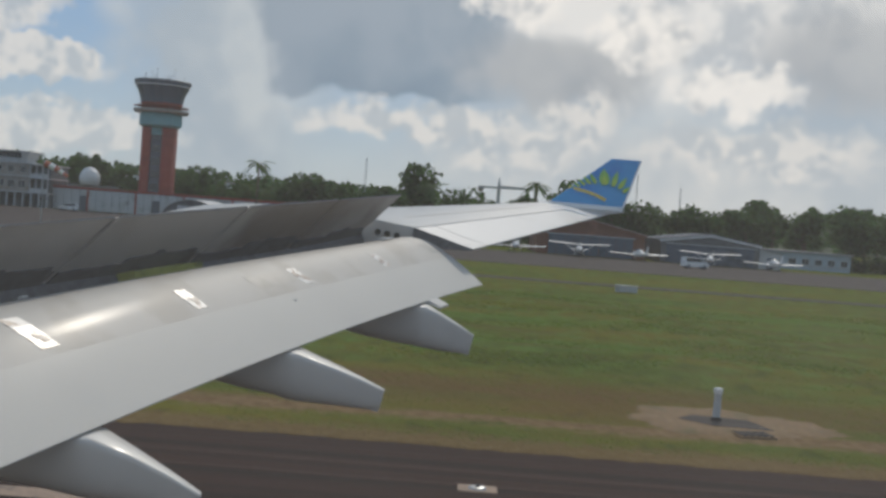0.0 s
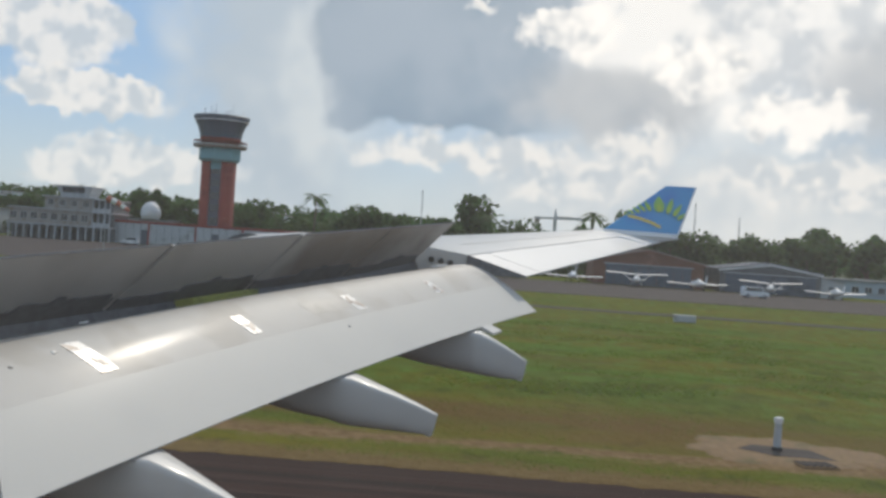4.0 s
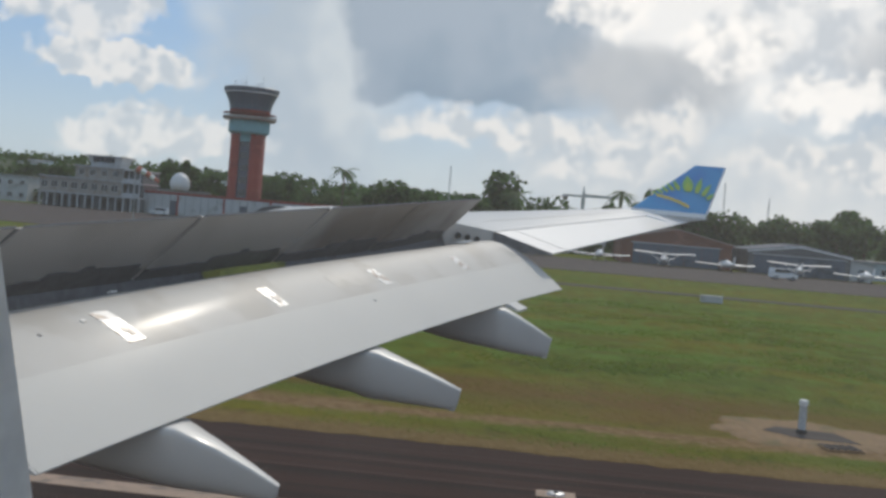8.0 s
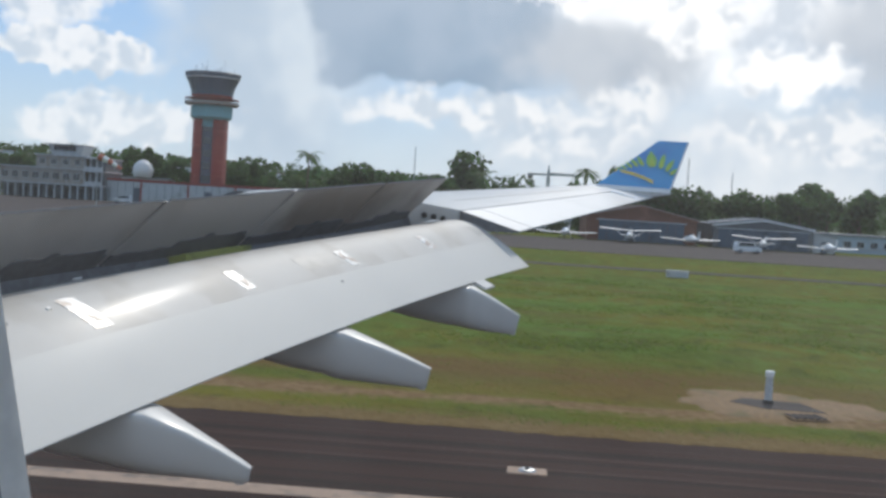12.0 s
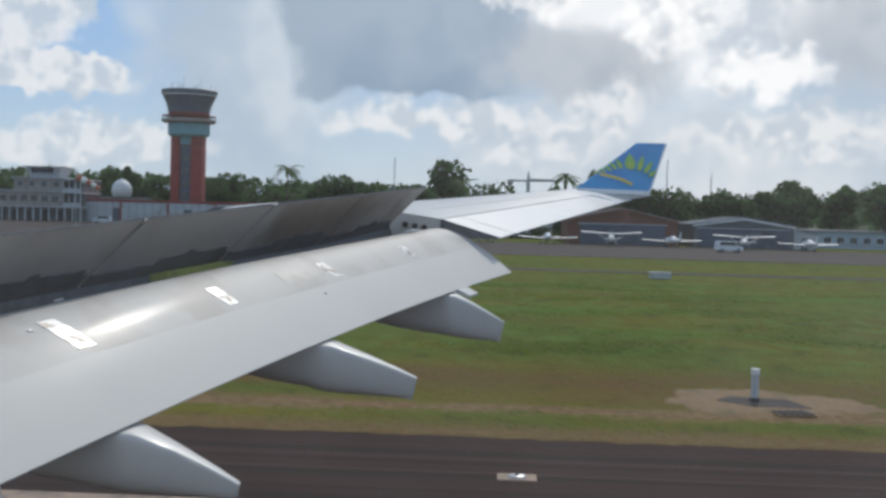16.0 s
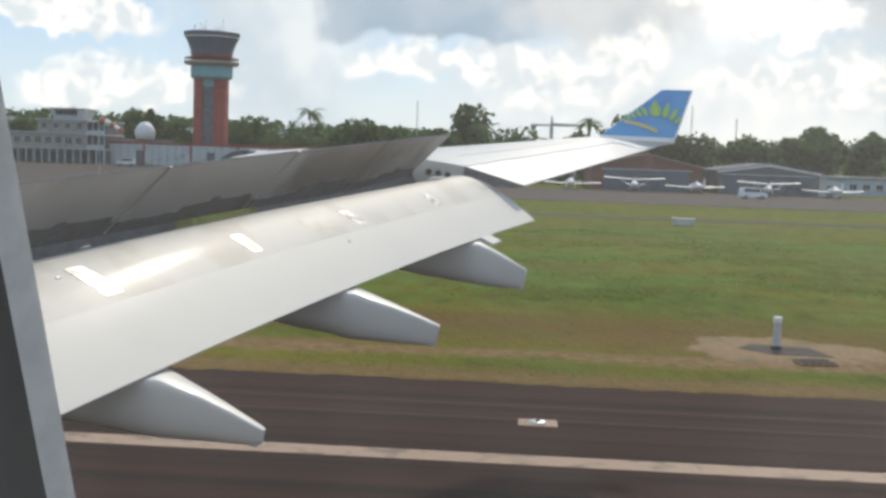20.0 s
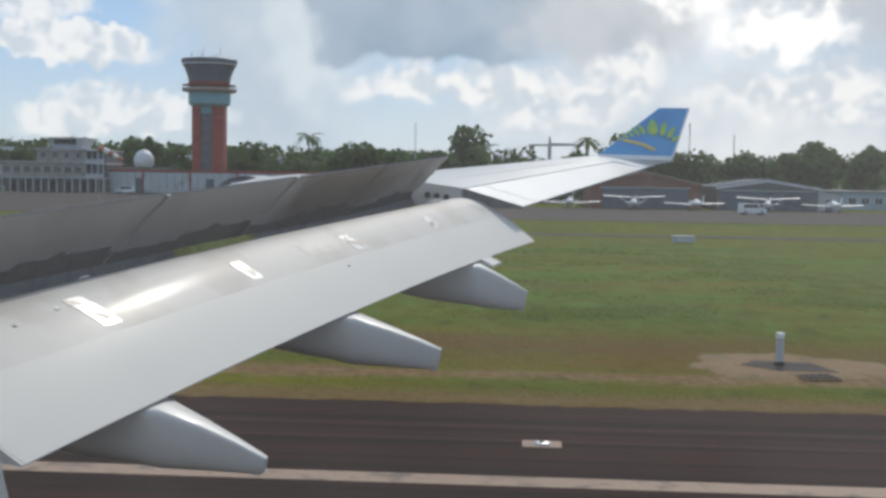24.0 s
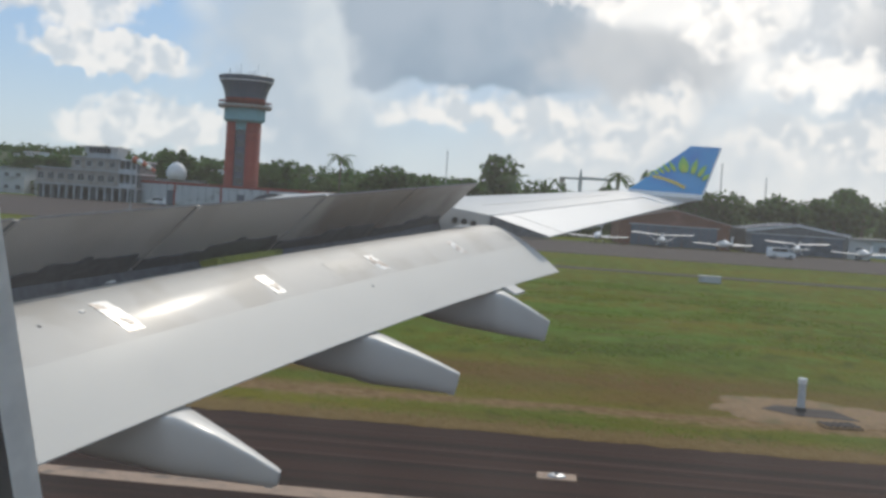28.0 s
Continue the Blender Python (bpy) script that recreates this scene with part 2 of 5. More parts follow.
def ground_mat():
    m = bpy.data.materials.new("airfield_grass")
    m.use_nodes = True
    tree = m.node_tree
    bsdf = tree.nodes["Principled BSDF"]
    co = tree.nodes.new("ShaderNodeNewGeometry").outputs["Position"]
    sep = tree.nodes.new("ShaderNodeSeparateXYZ")
    tree.links.new(co, sep.inputs[0])
    y = sep.outputs[1]
    far, mid, fine = noise_node(tree, co, 0.03, 4.0), noise_node(tree, co, 0.22, 5.0, 0.6, (0.35, 1.0, 1.0)), noise_node(tree, co, 2.6, 5.0, 0.65)
    col = mix_node(tree, ramp_node(tree, mid, 0.35, 0.65), (0.092, 0.114, 0.008), (0.148, 0.132, 0.0085))
    col = mix_node(tree, ramp_node(tree, far, 0.46, 0.62, 0.0, 0.55), col, (0.056, 0.104, 0.007))
    weeds = noise_node(tree, co, 0.75, 5.0, 0.6, (1.0, 0.5, 1.0))
    col = mix_node(tree, math_node(tree, "MULTIPLY", ramp_node(tree, weeds, 0.48, 0.62), ramp_node(tree, y, 38.0, 52.0, 0.15, 0.8)), col, (0.108, 0.178, 0.026))
    lush = math_node(tree, "MULTIPLY", ramp_node(tree, noise_node(tree, co, 0.05, 5.0, 0.62, (0.5, 1.4, 1.0)), 0.48, 0.58, 0.0, 0.7), ramp_node(tree, y, 44.0, 54.0))
    col = mix_node(tree, math_node(tree, "MULTIPLY", lush, ramp_node(tree, y, 105.0, 80.0)), col, (0.082, 0.165, 0.014))
    col = mix_node(tree, math_node(tree, "MULTIPLY", ramp_node(tree, weeds, 0.44, 0.36), 0.5), col, (0.037, 0.054, 0.003))
    col = mix_node(tree, math_node(tree, "MULTIPLY", ramp_node(tree, noise_node(tree, co, 0.4, 6.0, 0.6, (0.25, 1.0, 1.0)), 0.5, 0.64), 0.45), col, (0.125, 0.086, 0.020))
    wob = math_node(tree, "MULTIPLY_ADD", math_node(tree, "SUBTRACT", mid, 0.5), 5.0, y)
    wob = math_node(tree, "MULTIPLY_ADD", math_node(tree, "SUBTRACT", fine, 0.5), 1.6, wob)

    def band(a, b, edge):
        return math_node(tree, "MULTIPLY", ramp_node(tree, wob, a - edge, a + edge), ramp_node(tree, wob, b + edge, b - edge))

    dirt = mix_node(tree, ramp_node(tree, fine, 0.35, 0.65), (0.164, 0.094, 0.041), (0.271, 0.172, 0.086))
    col = mix_node(tree, math_node(tree, "MULTIPLY", band(35.5, 42.0, 2.5), ramp_node(tree, noise_node(tree, co, 0.09, 5.0, 0.6, (0.4, 1.0, 1.0)), 0.36, 0.56, 0.12, 0.85)), col, (0.150, 0.076, 0.026))
    col = mix_node(tree, math_node(tree, "MULTIPLY", band(32.5, 34.1, 0.5), ramp_node(tree, noise_node(tree, co, 0.16, 4.0), 0.27, 0.44)), col, dirt)
    col = mix_node(tree, math_node(tree, "MULTIPLY", ramp_node(tree, math_node(tree, "MULTIPLY_ADD", math_node(tree, "SUBTRACT", fine, 0.5), 2.2, y), 31.2, 29.9), 0.85), col, mix_node(tree, 0.45, dirt, (0.15, 0.085, 0.03)))
    col = mix_node(tree, math_node(tree, "MULTIPLY", fine, 0.5), col, mix_node(tree, 0.6, col, (0.041, 0.045, 0.007)))
    tree.links.new(col, bsdf.inputs["Base Color"])
    bsdf.inputs["Roughness"].default_value, bsdf.inputs["Specular IOR Level"].default_value = 0.95, 0.05
    b = tree.nodes.new("ShaderNodeBump")
    b.inputs["Strength"].default_value, b.inputs["Distance"].default_value = 0.6, 0.15
    tree.links.new(fine, b.inputs["Height"])
    b2 = tree.nodes.new("ShaderNodeBump")
    b2.inputs["Strength"].default_value, b2.inputs["Distance"].default_value = 0.55, 0.5
    tree.links.new(weeds, b2.inputs["Height"])
    tree.links.new(b2.outputs[0], b.inputs["Normal"])
    tree.links.new(b.outputs[0], bsdf.inputs["Normal"])
    return m


def asphalt_mat(name, base, streak):
    m = mat(name, base, 0.9, var=0.18, scale=0.5, fine=9.0, bump=0.25, other=tuple(c * streak for c in base), cover=(0.42, 0.62), spec=0.1, stretch=(0.03, 2.6, 1.0))
    return m


def pane_mat():
    m = bpy.data.materials.new("window_acrylic")
    m.use_nodes = True
    tree = m.node_tree
    tree.nodes.clear()
    co = tree.nodes.new("ShaderNodeNewGeometry").outputs["Position"]
    smear_and_glare = ramp_node(tree, noise_node(tree, co, 9.0, 4.0, 0.6), 0.35, 0.75, 0.024, 0.050)
    sep = tree.nodes.new("ShaderNodeSeparateXYZ")
    tree.links.new(co, sep.inputs[0])
    streak = noise_node(tree, co, 26.0, 3.0, 0.5, (1.0, 1.0, 0.25))
    smudge = math_node(tree, "MULTIPLY", ramp_node(tree, sep.outputs[0], 0.05, 0.11), ramp_node(tree, sep.outputs[2], 5.72, 5.63))
    smear_and_glare = math_node(tree, "MULTIPLY_ADD", math_node(tree, "MULTIPLY", smudge, streak), 0.010, smear_and_glare)
    # the sun's veiling glare put into the film, denser upward and to the right
    glare_veil = math_node(tree, "MULTIPLY", ramp_node(tree, sep.outputs[0], -0.03, 0.10), ramp_node(tree, sep.outputs[2], 5.665, 5.705))
    smear_and_glare = math_node(tree, "MULTIPLY_ADD", glare_veil, 0.022, smear_and_glare)
    smear_and_glare = math_node(tree, "MULTIPLY_ADD", ramp_node(tree, sep.outputs[2], 5.655, 5.70), 0.028, smear_and_glare)
    clear, film = tree.nodes.new("ShaderNodeBsdfTransparent"), tree.nodes.new("ShaderNodeBsdfTranslucent")
    film.inputs[0].default_value = (0.93, 0.89, 0.84, 1)
    mixs = tree.nodes.new("ShaderNodeMixShader")
    tree.links.new(smear_and_glare, mixs.inputs[0])
    tree.links.new(clear.outputs[0], mixs.inputs[1])
    tree.links.new(film.outputs[0], mixs.inputs[2])
    tree.links.new(mixs.outputs[0], tree.nodes.new("ShaderNodeOutputMaterial").inputs[0])
    return m


M = {
    "ground": ground_mat(),
    "asphalt": asphalt_mat("runway_asphalt", (0.032, 0.0118, 0.0080), 0.40),
    "apron": asphalt_mat("apron_asphalt", (0.082, 0.068, 0.062), 0.75),
    "line": mat("runway_paint", (0.34, 0.235, 0.165), 0.8, var=0.2, scale=1.6, fine=16, other=(0.16, 0.12, 0.09), cover=(0.50, 0.68)),
    "concrete": mat("pale_concrete", (0.34, 0.31, 0.27), 0.85, scale=0.8, other=(0.24, 0.19, 0.14)),
    "soil": mat("bare_sandy_soil", (0.20, 0.118, 0.048), 0.95, var=0.25, scale=0.7, fine=6, bump=0.5, other=(0.13, 0.095, 0.03)),
    "wing": mat("wing_grey_paint", (0.575, 0.555, 0.505), 0.6, var=0.02, scale=0.8, fine=6, bump=0.0, other=(0.535, 0.52, 0.48), cover=(0.5, 0.8), coat=0.1, rvar=0.012),
    "wing_white": mat("wing_white_paint", (0.52, 0.51, 0.48), 0.55, spec=0.4, var=0.02, scale=0.7, fine=6, bump=0.0, other=(0.47, 0.465, 0.445), cover=(0.5, 0.8), coat=0.22, rvar=0.012),
    "wing_gloss": mat("polished_white_wing_paint", (0.51, 0.51, 0.495), 0.42, spec=0.5, var=0.02, scale=0.7, fine=6, bump=0.0, other=(0.46, 0.46, 0.445), cover=(0.45, 0.7), coat=0.35, rvar=0.012),
    "nose": mat("flap_nose_paint", (0.52, 0.495, 0.45), 0.56, spec=0.4, var=0.03, scale=1.3, fine=4, bump=0.0, other=(0.44, 0.405, 0.355), cover=(0.47, 0.66), coat=0.035, rvar=0.012),
    "joint": mat("sealed_joint_asphalt", (0.046, 0.022, 0.018), 0.9, var=0.2, scale=0.4, fine=9.0, other=(0.036, 0.017, 0.013), cover=(0.42, 0.6), spec=0.1, stretch=(0.05, 2.0, 1.0)),
    "rubmark": mat("brown_rub_mark", (0.56, 0.48, 0.40), 0.45, var=0.2, scale=16.0, fine=60, bump=0.0, other=(0.38, 0.28, 0.2), cover=(0.45, 0.6)),
    "shade_joint": mat("grey_shade_and_joint", (0.40, 0.38, 0.345), 0.6, var=0.08, scale=5.0, fine=30, bump=0.0, other=(0.48, 0.46, 0.42), cover=(0.40, 0.60)),
    "doubler": mat("dull_beige_doubler", (0.47, 0.44, 0.39), 0.5, var=0.05, scale=4.0, fine=20, bump=0.0, other=(0.40, 0.37, 0.32)),
    "gloss": mat("fresh_white_gloss", (0.84, 0.84, 0.82), 0.25, var=0.02, bump=0.0),
    "lemon": mat("yellow_green_paint", (0.44, 0.58, 0.08), 0.4, var=0.05, bump=0.01),
    "office_blue": mat("pale_blue_render", (0.40, 0.47, 0.52), 0.7, scale=0.5, other=(0.33, 0.39, 0.43)),
    "patch": mat("bare_wear_plate", (0.84, 0.80, 0.74), 0.34, var=0.06, scale=11.0, fine=40, bump=0.02, other=(0.42, 0.31, 0.23), cover=(0.49, 0.57)),
    "fairing": mat("fairing_grey_paint", (0.60, 0.58, 0.54), 0.46, var=0.03, scale=1.2, fine=6, bump=0.0, coat=0.1, rvar=0.012),
    "spoiler": mat("spoiler_underside", (0.47, 0.435, 0.395), 0.5, var=0.04, scale=0.55, fine=5, bump=0.0, other=(0.25, 0.205, 0.17), cover=(0.45, 0.68), stretch=(1.0, 1.0, 0.5)),
    "primer": mat("yellow_green_primer", (0.40, 0.41, 0.08), 0.6, var=0.12, scale=2.0, fine=12, other=(0.10, 0.12, 0.03)),
    "dark": mat("dark_cove_and_foot_shade", (0.105, 0.110, 0.118), 0.55, var=0.25, scale=2.0, fine=12, other=(0.065, 0.068, 0.073)),
    "blue": mat("winglet_blue_paint", (0.045, 0.33, 0.63), 0.40, var=0.04, scale=0.9, fine=25, bump=0.01, other=(0.035, 0.22, 0.56), cover=(0.45, 0.7), rvar=0.012),
    "lime": mat("lime_paint", (0.27, 0.52, 0.10), 0.4, var=0.05, bump=0.01),
    "yellow": mat("yellow_paint", (0.74, 0.56, 0.10), 0.4, var=0.05, bump=0.01),
    "cabin": mat("cabin_trim_grey", (0.80, 0.79, 0.77), 0.55, var=0.05, scale=6.0, fine=90, bump=0.05),
    "trim": mat("lavender_grey_plastic", (0.62, 0.61, 0.66), 0.5, var=0.05, scale=6.0, fine=90, bump=0.05),
    "groove": mat("shaded_trim_recess", (0.32, 0.305, 0.29), 0.6, var=0.05, scale=9.0, fine=70, bump=0.05),
    "lip": mat("warm_grey_lip", (0.64, 0.56, 0.49), 0.6, var=0.1, scale=9.0, fine=70, bump=0.05),
    "seal": mat("window_seal", (0.84, 0.81, 0.76), 0.5, through_light=0.6, var=0.08, scale=12.0, fine=60, bump=0.05),
    "white": mat("white_paint", (0.78, 0.78, 0.76), 0.5, var=0.05, scale=0.5, other=(0.66, 0.65, 0.61)),
    "glass": mat("dark_window_glass", (0.03, 0.04, 0.05), 0.08, var=0.1, bump=0.0, spec=0.8),
    "rubber": mat("black_rubber", (0.025, 0.025, 0.025), 0.8),
    "steel": mat("galvanised_steel", (0.42, 0.43, 0.44), 0.4, metal=0.8),
    "bark": mat("tree_bark", (0.11, 0.085, 0.06), 0.9, scale=2.0, fine=12, bump=0.4),
    "leaf": mat("broad_leaves", (0.070, 0.122, 0.040), 0.65, var=0.25, scale=0.25, fine=2.0, bump=0.0, other=(0.050, 0.092, 0.032), random_by="island", through_light=0.55, spec=0.3),
    "leaf_light": mat("light_leaves", (0.095, 0.140, 0.050), 0.65, var=0.25, scale=0.25, fine=2.0, bump=0.0, other=(0.05, 0.08, 0.026), random_by="island", through_light=0.45, spec=0.3),
    "hill": mat("wooded_hill_soil", (0.05, 0.075, 0.028), 0.95, scale=0.05, fine=0.5),
    "blade": mat("weed_blades", (0.145, 0.210, 0.028), 0.8, var=0.2, scale=0.1, fine=3.0, bump=0.0, other=(0.195, 0.22, 0.026), through_light=0.6, spec=0.2),
    "hangar_blue": mat("blue_grey_cladding", (0.10, 0.125, 0.16), 0.6, scale=0.4, other=(0.07, 0.085, 0.10)),
    "hangar_grey": mat("grey_cladding", (0.14, 0.145, 0.15), 0.6, scale=0.4, other=(0.10, 0.10, 0.10)),
    "hangar_white": mat("white_cladding", (0.50, 0.51, 0.51), 0.55, scale=0.4, other=(0.36, 0.36, 0.34)),
    "brick": mat("red_brown_wall", (0.20, 0.09, 0.06), 0.85, scale=0.4, other=(0.28, 0.13, 0.09)),
    "rust": mat("weathered_roof_sheet", (0.30, 0.235, 0.20), 0.7, scale=0.3, other=(0.33, 0.18, 0.12)),
    "roof_grey": mat("grey_roof_sheet", (0.28, 0.285, 0.285), 0.6, scale=0.3, other=(0.3, 0.28, 0.26)),
    "roof_red": mat("red_roof_sheet", (0.45, 0.12, 0.07), 0.65, scale=0.3),
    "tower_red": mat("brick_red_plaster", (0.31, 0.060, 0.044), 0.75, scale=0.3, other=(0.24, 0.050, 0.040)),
    "cab_glass": mat("dark_slate_cab", (0.085, 0.115, 0.155), 0.35, var=0.1, scale=0.5, bump=0.0),
    "tower_teal": mat("pale_teal_panels", (0.19, 0.41, 0.43), 0.6, scale=0.3),
    "tower_dark": mat("dark_cladding", (0.11, 0.13, 0.16), 0.5, scale=0.3),
    "pane": pane_mat(),
}

# ---- building helpers ----


def part(name, bm, material, parent=None, label="", smooth=False):
    me = bpy.data.meshes.new(name)
    bm.normal_update()
    bm.to_mesh(me)
    bm.free()
    me.materials.append(M[material])
    if smooth:
        me.shade_smooth()
        me.set_sharp_from_angle(angle=radians(35))
    ob = new(name, me)
    if parent:
        ob.parent = parent
    if label:
        ob["label"] = label
    return ob


def raw(name, verts, faces, material, parent=None, label=""):
    me = bpy.data.meshes.new(name)
    me.from_pydata(verts, [], faces)
    me.materials.append(M[material])
    ob = new(name, me)
    if parent:
        ob.parent = parent
    if label:
        ob["label"] = label
    return ob


def thing(name, x, y, z, label, category, group="", kind="", turn=0.0):
    ob = new(name)
    ob.matrix_basis = pose(x, y, z, 0, 0, turn)
    return tagged(ob, label, category, group, kind)


def box(x0, x1, y0, y1, z0, z1, bevel=0.0, bm=None):
    bm = bm or bmesh.new()
    r = bmesh.ops.create_cube(bm, size=1.0)
    for v in r["verts"]:
        v.co = Vector(((x0 + x1) / 2 + v.co.x * (x1 - x0), (y0 + y1) / 2 + v.co.y * (y1 - y0), (z0 + z1) / 2 + v.co.z * (z1 - z0)))
    if bevel:
        es = list({e for v in r["verts"] for e in v.link_edges})
        bmesh.ops.bevel(bm, geom=es, offset=bevel, segments=1, affect="EDGES")
    return bm


def loft(rings, caps=True, closed=True, bm=None):
    """A skin over rings of equal length; each ring is a list of points."""
    bm = bm or bmesh.new()
    rows = [[bm.verts.new(p) for p in r] for r in rings]
    n = len(rows[0])
    for a, b in zip(rows, rows[1:]):
        for i in range(n if closed else n - 1):
            j = (i + 1) % n
            bm.faces.new((a[i], a[j], b[j], b[i]))
    if caps and closed:
        bm.faces.new(rows[0][::-1])
        bm.faces.new(rows[-1])
    bmesh.ops.recalc_face_normals(bm, faces=bm.faces[:])
    return bm


def tube(p, q, r0, r1=None, n=8, bm=None):
    p, q = Vector(p), Vector(q)
    r1 = r0 if r1 is None else r1
    d = (q - p).normalized()
    u = d.orthogonal().normalized()
    w = d.cross(u)
    ring = lambda c, r: [c + u * (r * math.cos(2 * math.pi * k / n)) + w * (r * math.sin(2 * math.pi * k / n)) for k in range(n)]
    return loft([ring(p, r0), ring(q, r1)], bm=bm)


def spin(profile, n=20, bm=None, cx=0.0, cy=0.0):
    """A solid of revolution about z from (radius, height) pairs."""
    return loft([[(cx + r * math.cos(2 * math.pi * k / n), cy + r * math.sin(2 * math.pi * k / n), z) for k in range(n)] for r, z in profile], bm=bm)


def prism(poly, y0, y1, bm=None):
    """A polygon in x, z pulled along y."""
    return loft([[(x, y0, z) for x, z in poly], [(x, y1, z) for x, z in poly]], bm=bm)

# ---- ground, runway, apron ----


def sheet(name, x0, x1, y0, y1, z, material, label, category, nx=1, ny=1):
    xs, ys = np.linspace(x0, x1, nx + 1), np.linspace(y0, y1, ny + 1)
    verts = [(x, y, z) for y in ys for x in xs]
    faces = [(j * (nx + 1) + i, j * (nx + 1) + i + 1, (j + 1) * (nx + 1) + i + 1, (j + 1) * (nx + 1) + i) for j in range(ny) for i in range(nx)]
    return tagged(raw(name, verts, faces, material), label, category, kind="structure")


def slab(name, x0, x1, y0, y1, z0, z1, material, label, category):
    ob = part(name, box(x0, x1, y0, y1, z0, z1), material)
    return tagged(ob, label, category, kind="structure")


sheet("ground", -4000, 4000, -1500, 4500, -0.04, "ground", "mown airfield grass with bare brown strips reaching the horizon", "ground")
slab("runway", -900, 900, -32.0, 28.6, -0.3, 0.0, "asphalt", "dark brown-grey worn runway asphalt with long streaks", "runway")
slab("runway_edge_line", -900, 900, 20.98, 21.68, 0.0, 0.006, "line", "worn off-white painted runway edge line", "marking")
for y0, w in ((25.85, 0.30), (24.55, 0.22), (27.3, 0.16)):
    slab("sealed_joint", -900, 900, y0, y0 + w, 0.0, 0.004, "joint", "paler sealed paving joint along the runway", "marking")
slab("apron", -420, 420, 150.0, 209.0, -0.3, 0.0, "apron", "grey weathered asphalt apron beyond the grass", "apron")
slab("forecourt", -400, -22, 209.0, 278.0, -0.3, 0.004, "apron", "grey weathered asphalt in front of the old terminal", "apron")
slab("taxi_lane", -420, 420, 112.0, 115.5, -0.3, -0.01, "apron", "narrow pale service lane through the grass", "road")

# ---- the airliner ----
airliner = thing("airliner", 0, 0, 0, "white and grey airliner with flaps and spoilers raised on the runway", "airliner")

SWEEP = 0.3333
TE0 = Vector((0.26, 17.9, 4.71))
TE1 = Vector((-3.24, 7.4, 3.75))


def te(y):
    k = (y - 7.4) / 10.5
    return TE1 + (TE0 - TE1) * k + Vector((0, 0, 0.4 * k * (1 - k)))


FLAP_Y = [7.4 + 10.5 * k / 14 for k in range(15)]
FLAP_S = np.interp(FLAP_Y, (7.4, 9, 10, 12, 14, 16, 17.9), (1.13, 1.08, 1.05, 1.01, 0.97, 0.95, 0.965))


def flap_scale(y):
    return float(np.interp(y, FLAP_Y, FLAP_S))


# section of the extended flap, from the trailing edge over the top to the nose and back below (x aft, z up)
FLAP_TOP = [(0.0, 0.0), (-0.18, 0.128), (-0.35, 0.243), (-0.47, 0.322), (-0.58, 0.392)]
FLAP_NOSE = [(-0.58, 0.392), (-0.72, 0.480), (-0.86, 0.562), (-0.98, 0.62), (-1.09, 0.658), (-1.20, 0.672), (-1.32, 0.665), (-1.44, 0.625), (-1.53, 0.55), (-1.57, 0.45), (-1.54, 0.35)]
FLAP_BELOW = [(-1.54, 0.35), (-1.40, 0.24), (-1.1, 0.17), (-0.8, 0.12), (-0.4, 0.06), (0.0, -0.008)]


END_BOW = 0.13


def flap_point(y, p, lift=0.0):
    s, q = flap_scale(y), te(y)
    # the outboard end is cut in a shallow curve, furthest out at mid chord
    k = min(1.0, max(0.0, -p[0] / 1.25))
    out = END_BOW * math.sin(math.pi * k) * max(0.0, (y - 16.0) / 1.9)
    return (q.x + p[0] * s + SWEEP * out, y + out, q.z + p[1] * s + lift + 0.09 * out)


flap = part("outboard_flap", loft([[flap_point(y, p) for p in FLAP_TOP + [(-0.6, 0.36)] + FLAP_BELOW] for y in FLAP_Y]), "wing", airliner, "extended light grey flap panel", True)
nose_ring = FLAP_NOSE + [(-1.3, 0.3), (-0.7, 0.33)]
part("flap_nose", loft([[flap_point(y, p, 0.0) for p in nose_ring] for y in FLAP_Y]), "nose", flap, "glossy warm grey flap leading skin", True)
part("flap_end_plate", loft([[flap_point(y, p) for p in FLAP_TOP + FLAP_NOSE[1:] + FLAP_BELOW[1:]] for y in (17.905, 17.93)]), "wing_white", flap)
part("flap_end_plate", loft([[flap_point(y, p) for p in FLAP_TOP + FLAP_NOSE[1:] + FLAP_BELOW[1:]] for y in (7.37, 7.395)]), "wing_white", flap)


def strip_on_flap(name, y0, y1, pts, material, lift, label="", slant=0.0):
    """A thin plate that follows the flap's upper skin between two span stations."""
    rings = []
    for y in [y0 + (y1 - y0) * j / max(1, int((y1 - y0) / 0.3)) for j in range(max(1, int((y1 - y0) / 0.3)) + 1)]:
        up = [flap_point(y + slant * k / (len(pts) - 1), p, lift + 0.003) for k, p in enumerate(pts)]
        dn = [flap_point(y + slant * k / (len(pts) - 1), p, lift - 0.012) for k, p in enumerate(pts)]
        rings.append(up + dn[::-1])
    return part(name, loft(rings), material, flap, label)


for y, w in ((9.285, 0.20), (11.39, 0.17), (13.54, 0.19), (15.77, 0.19)):
    strip_on_flap("wear_plate", y - w / 2, y + w / 2, [(-0.645, 0.433), (-0.78, 0.516), (-0.88, 0.572), (-0.99, 0.624) if y < 10 else (-0.90, 0.582)], "patch", 0.002, "bright bare metal wear plate with brown rub marks")
for y, w in ((9.32, 0.07), (11.41, 0.06), (13.56, 0.06), (15.79, 0.05)):
    strip_on_flap("rub_mark", y - w / 2, y + w / 2, [(-0.70, 0.4675), (-0.735, 0.489), (-0.77, 0.510)], "rubmark", 0.006, "brown worn rub mark")
    strip_on_flap("rub_mark", y - w * 0.9, y - w * 0.45, [(-0.74, 0.492), (-0.79, 0.522)], "rubmark", 0.006)
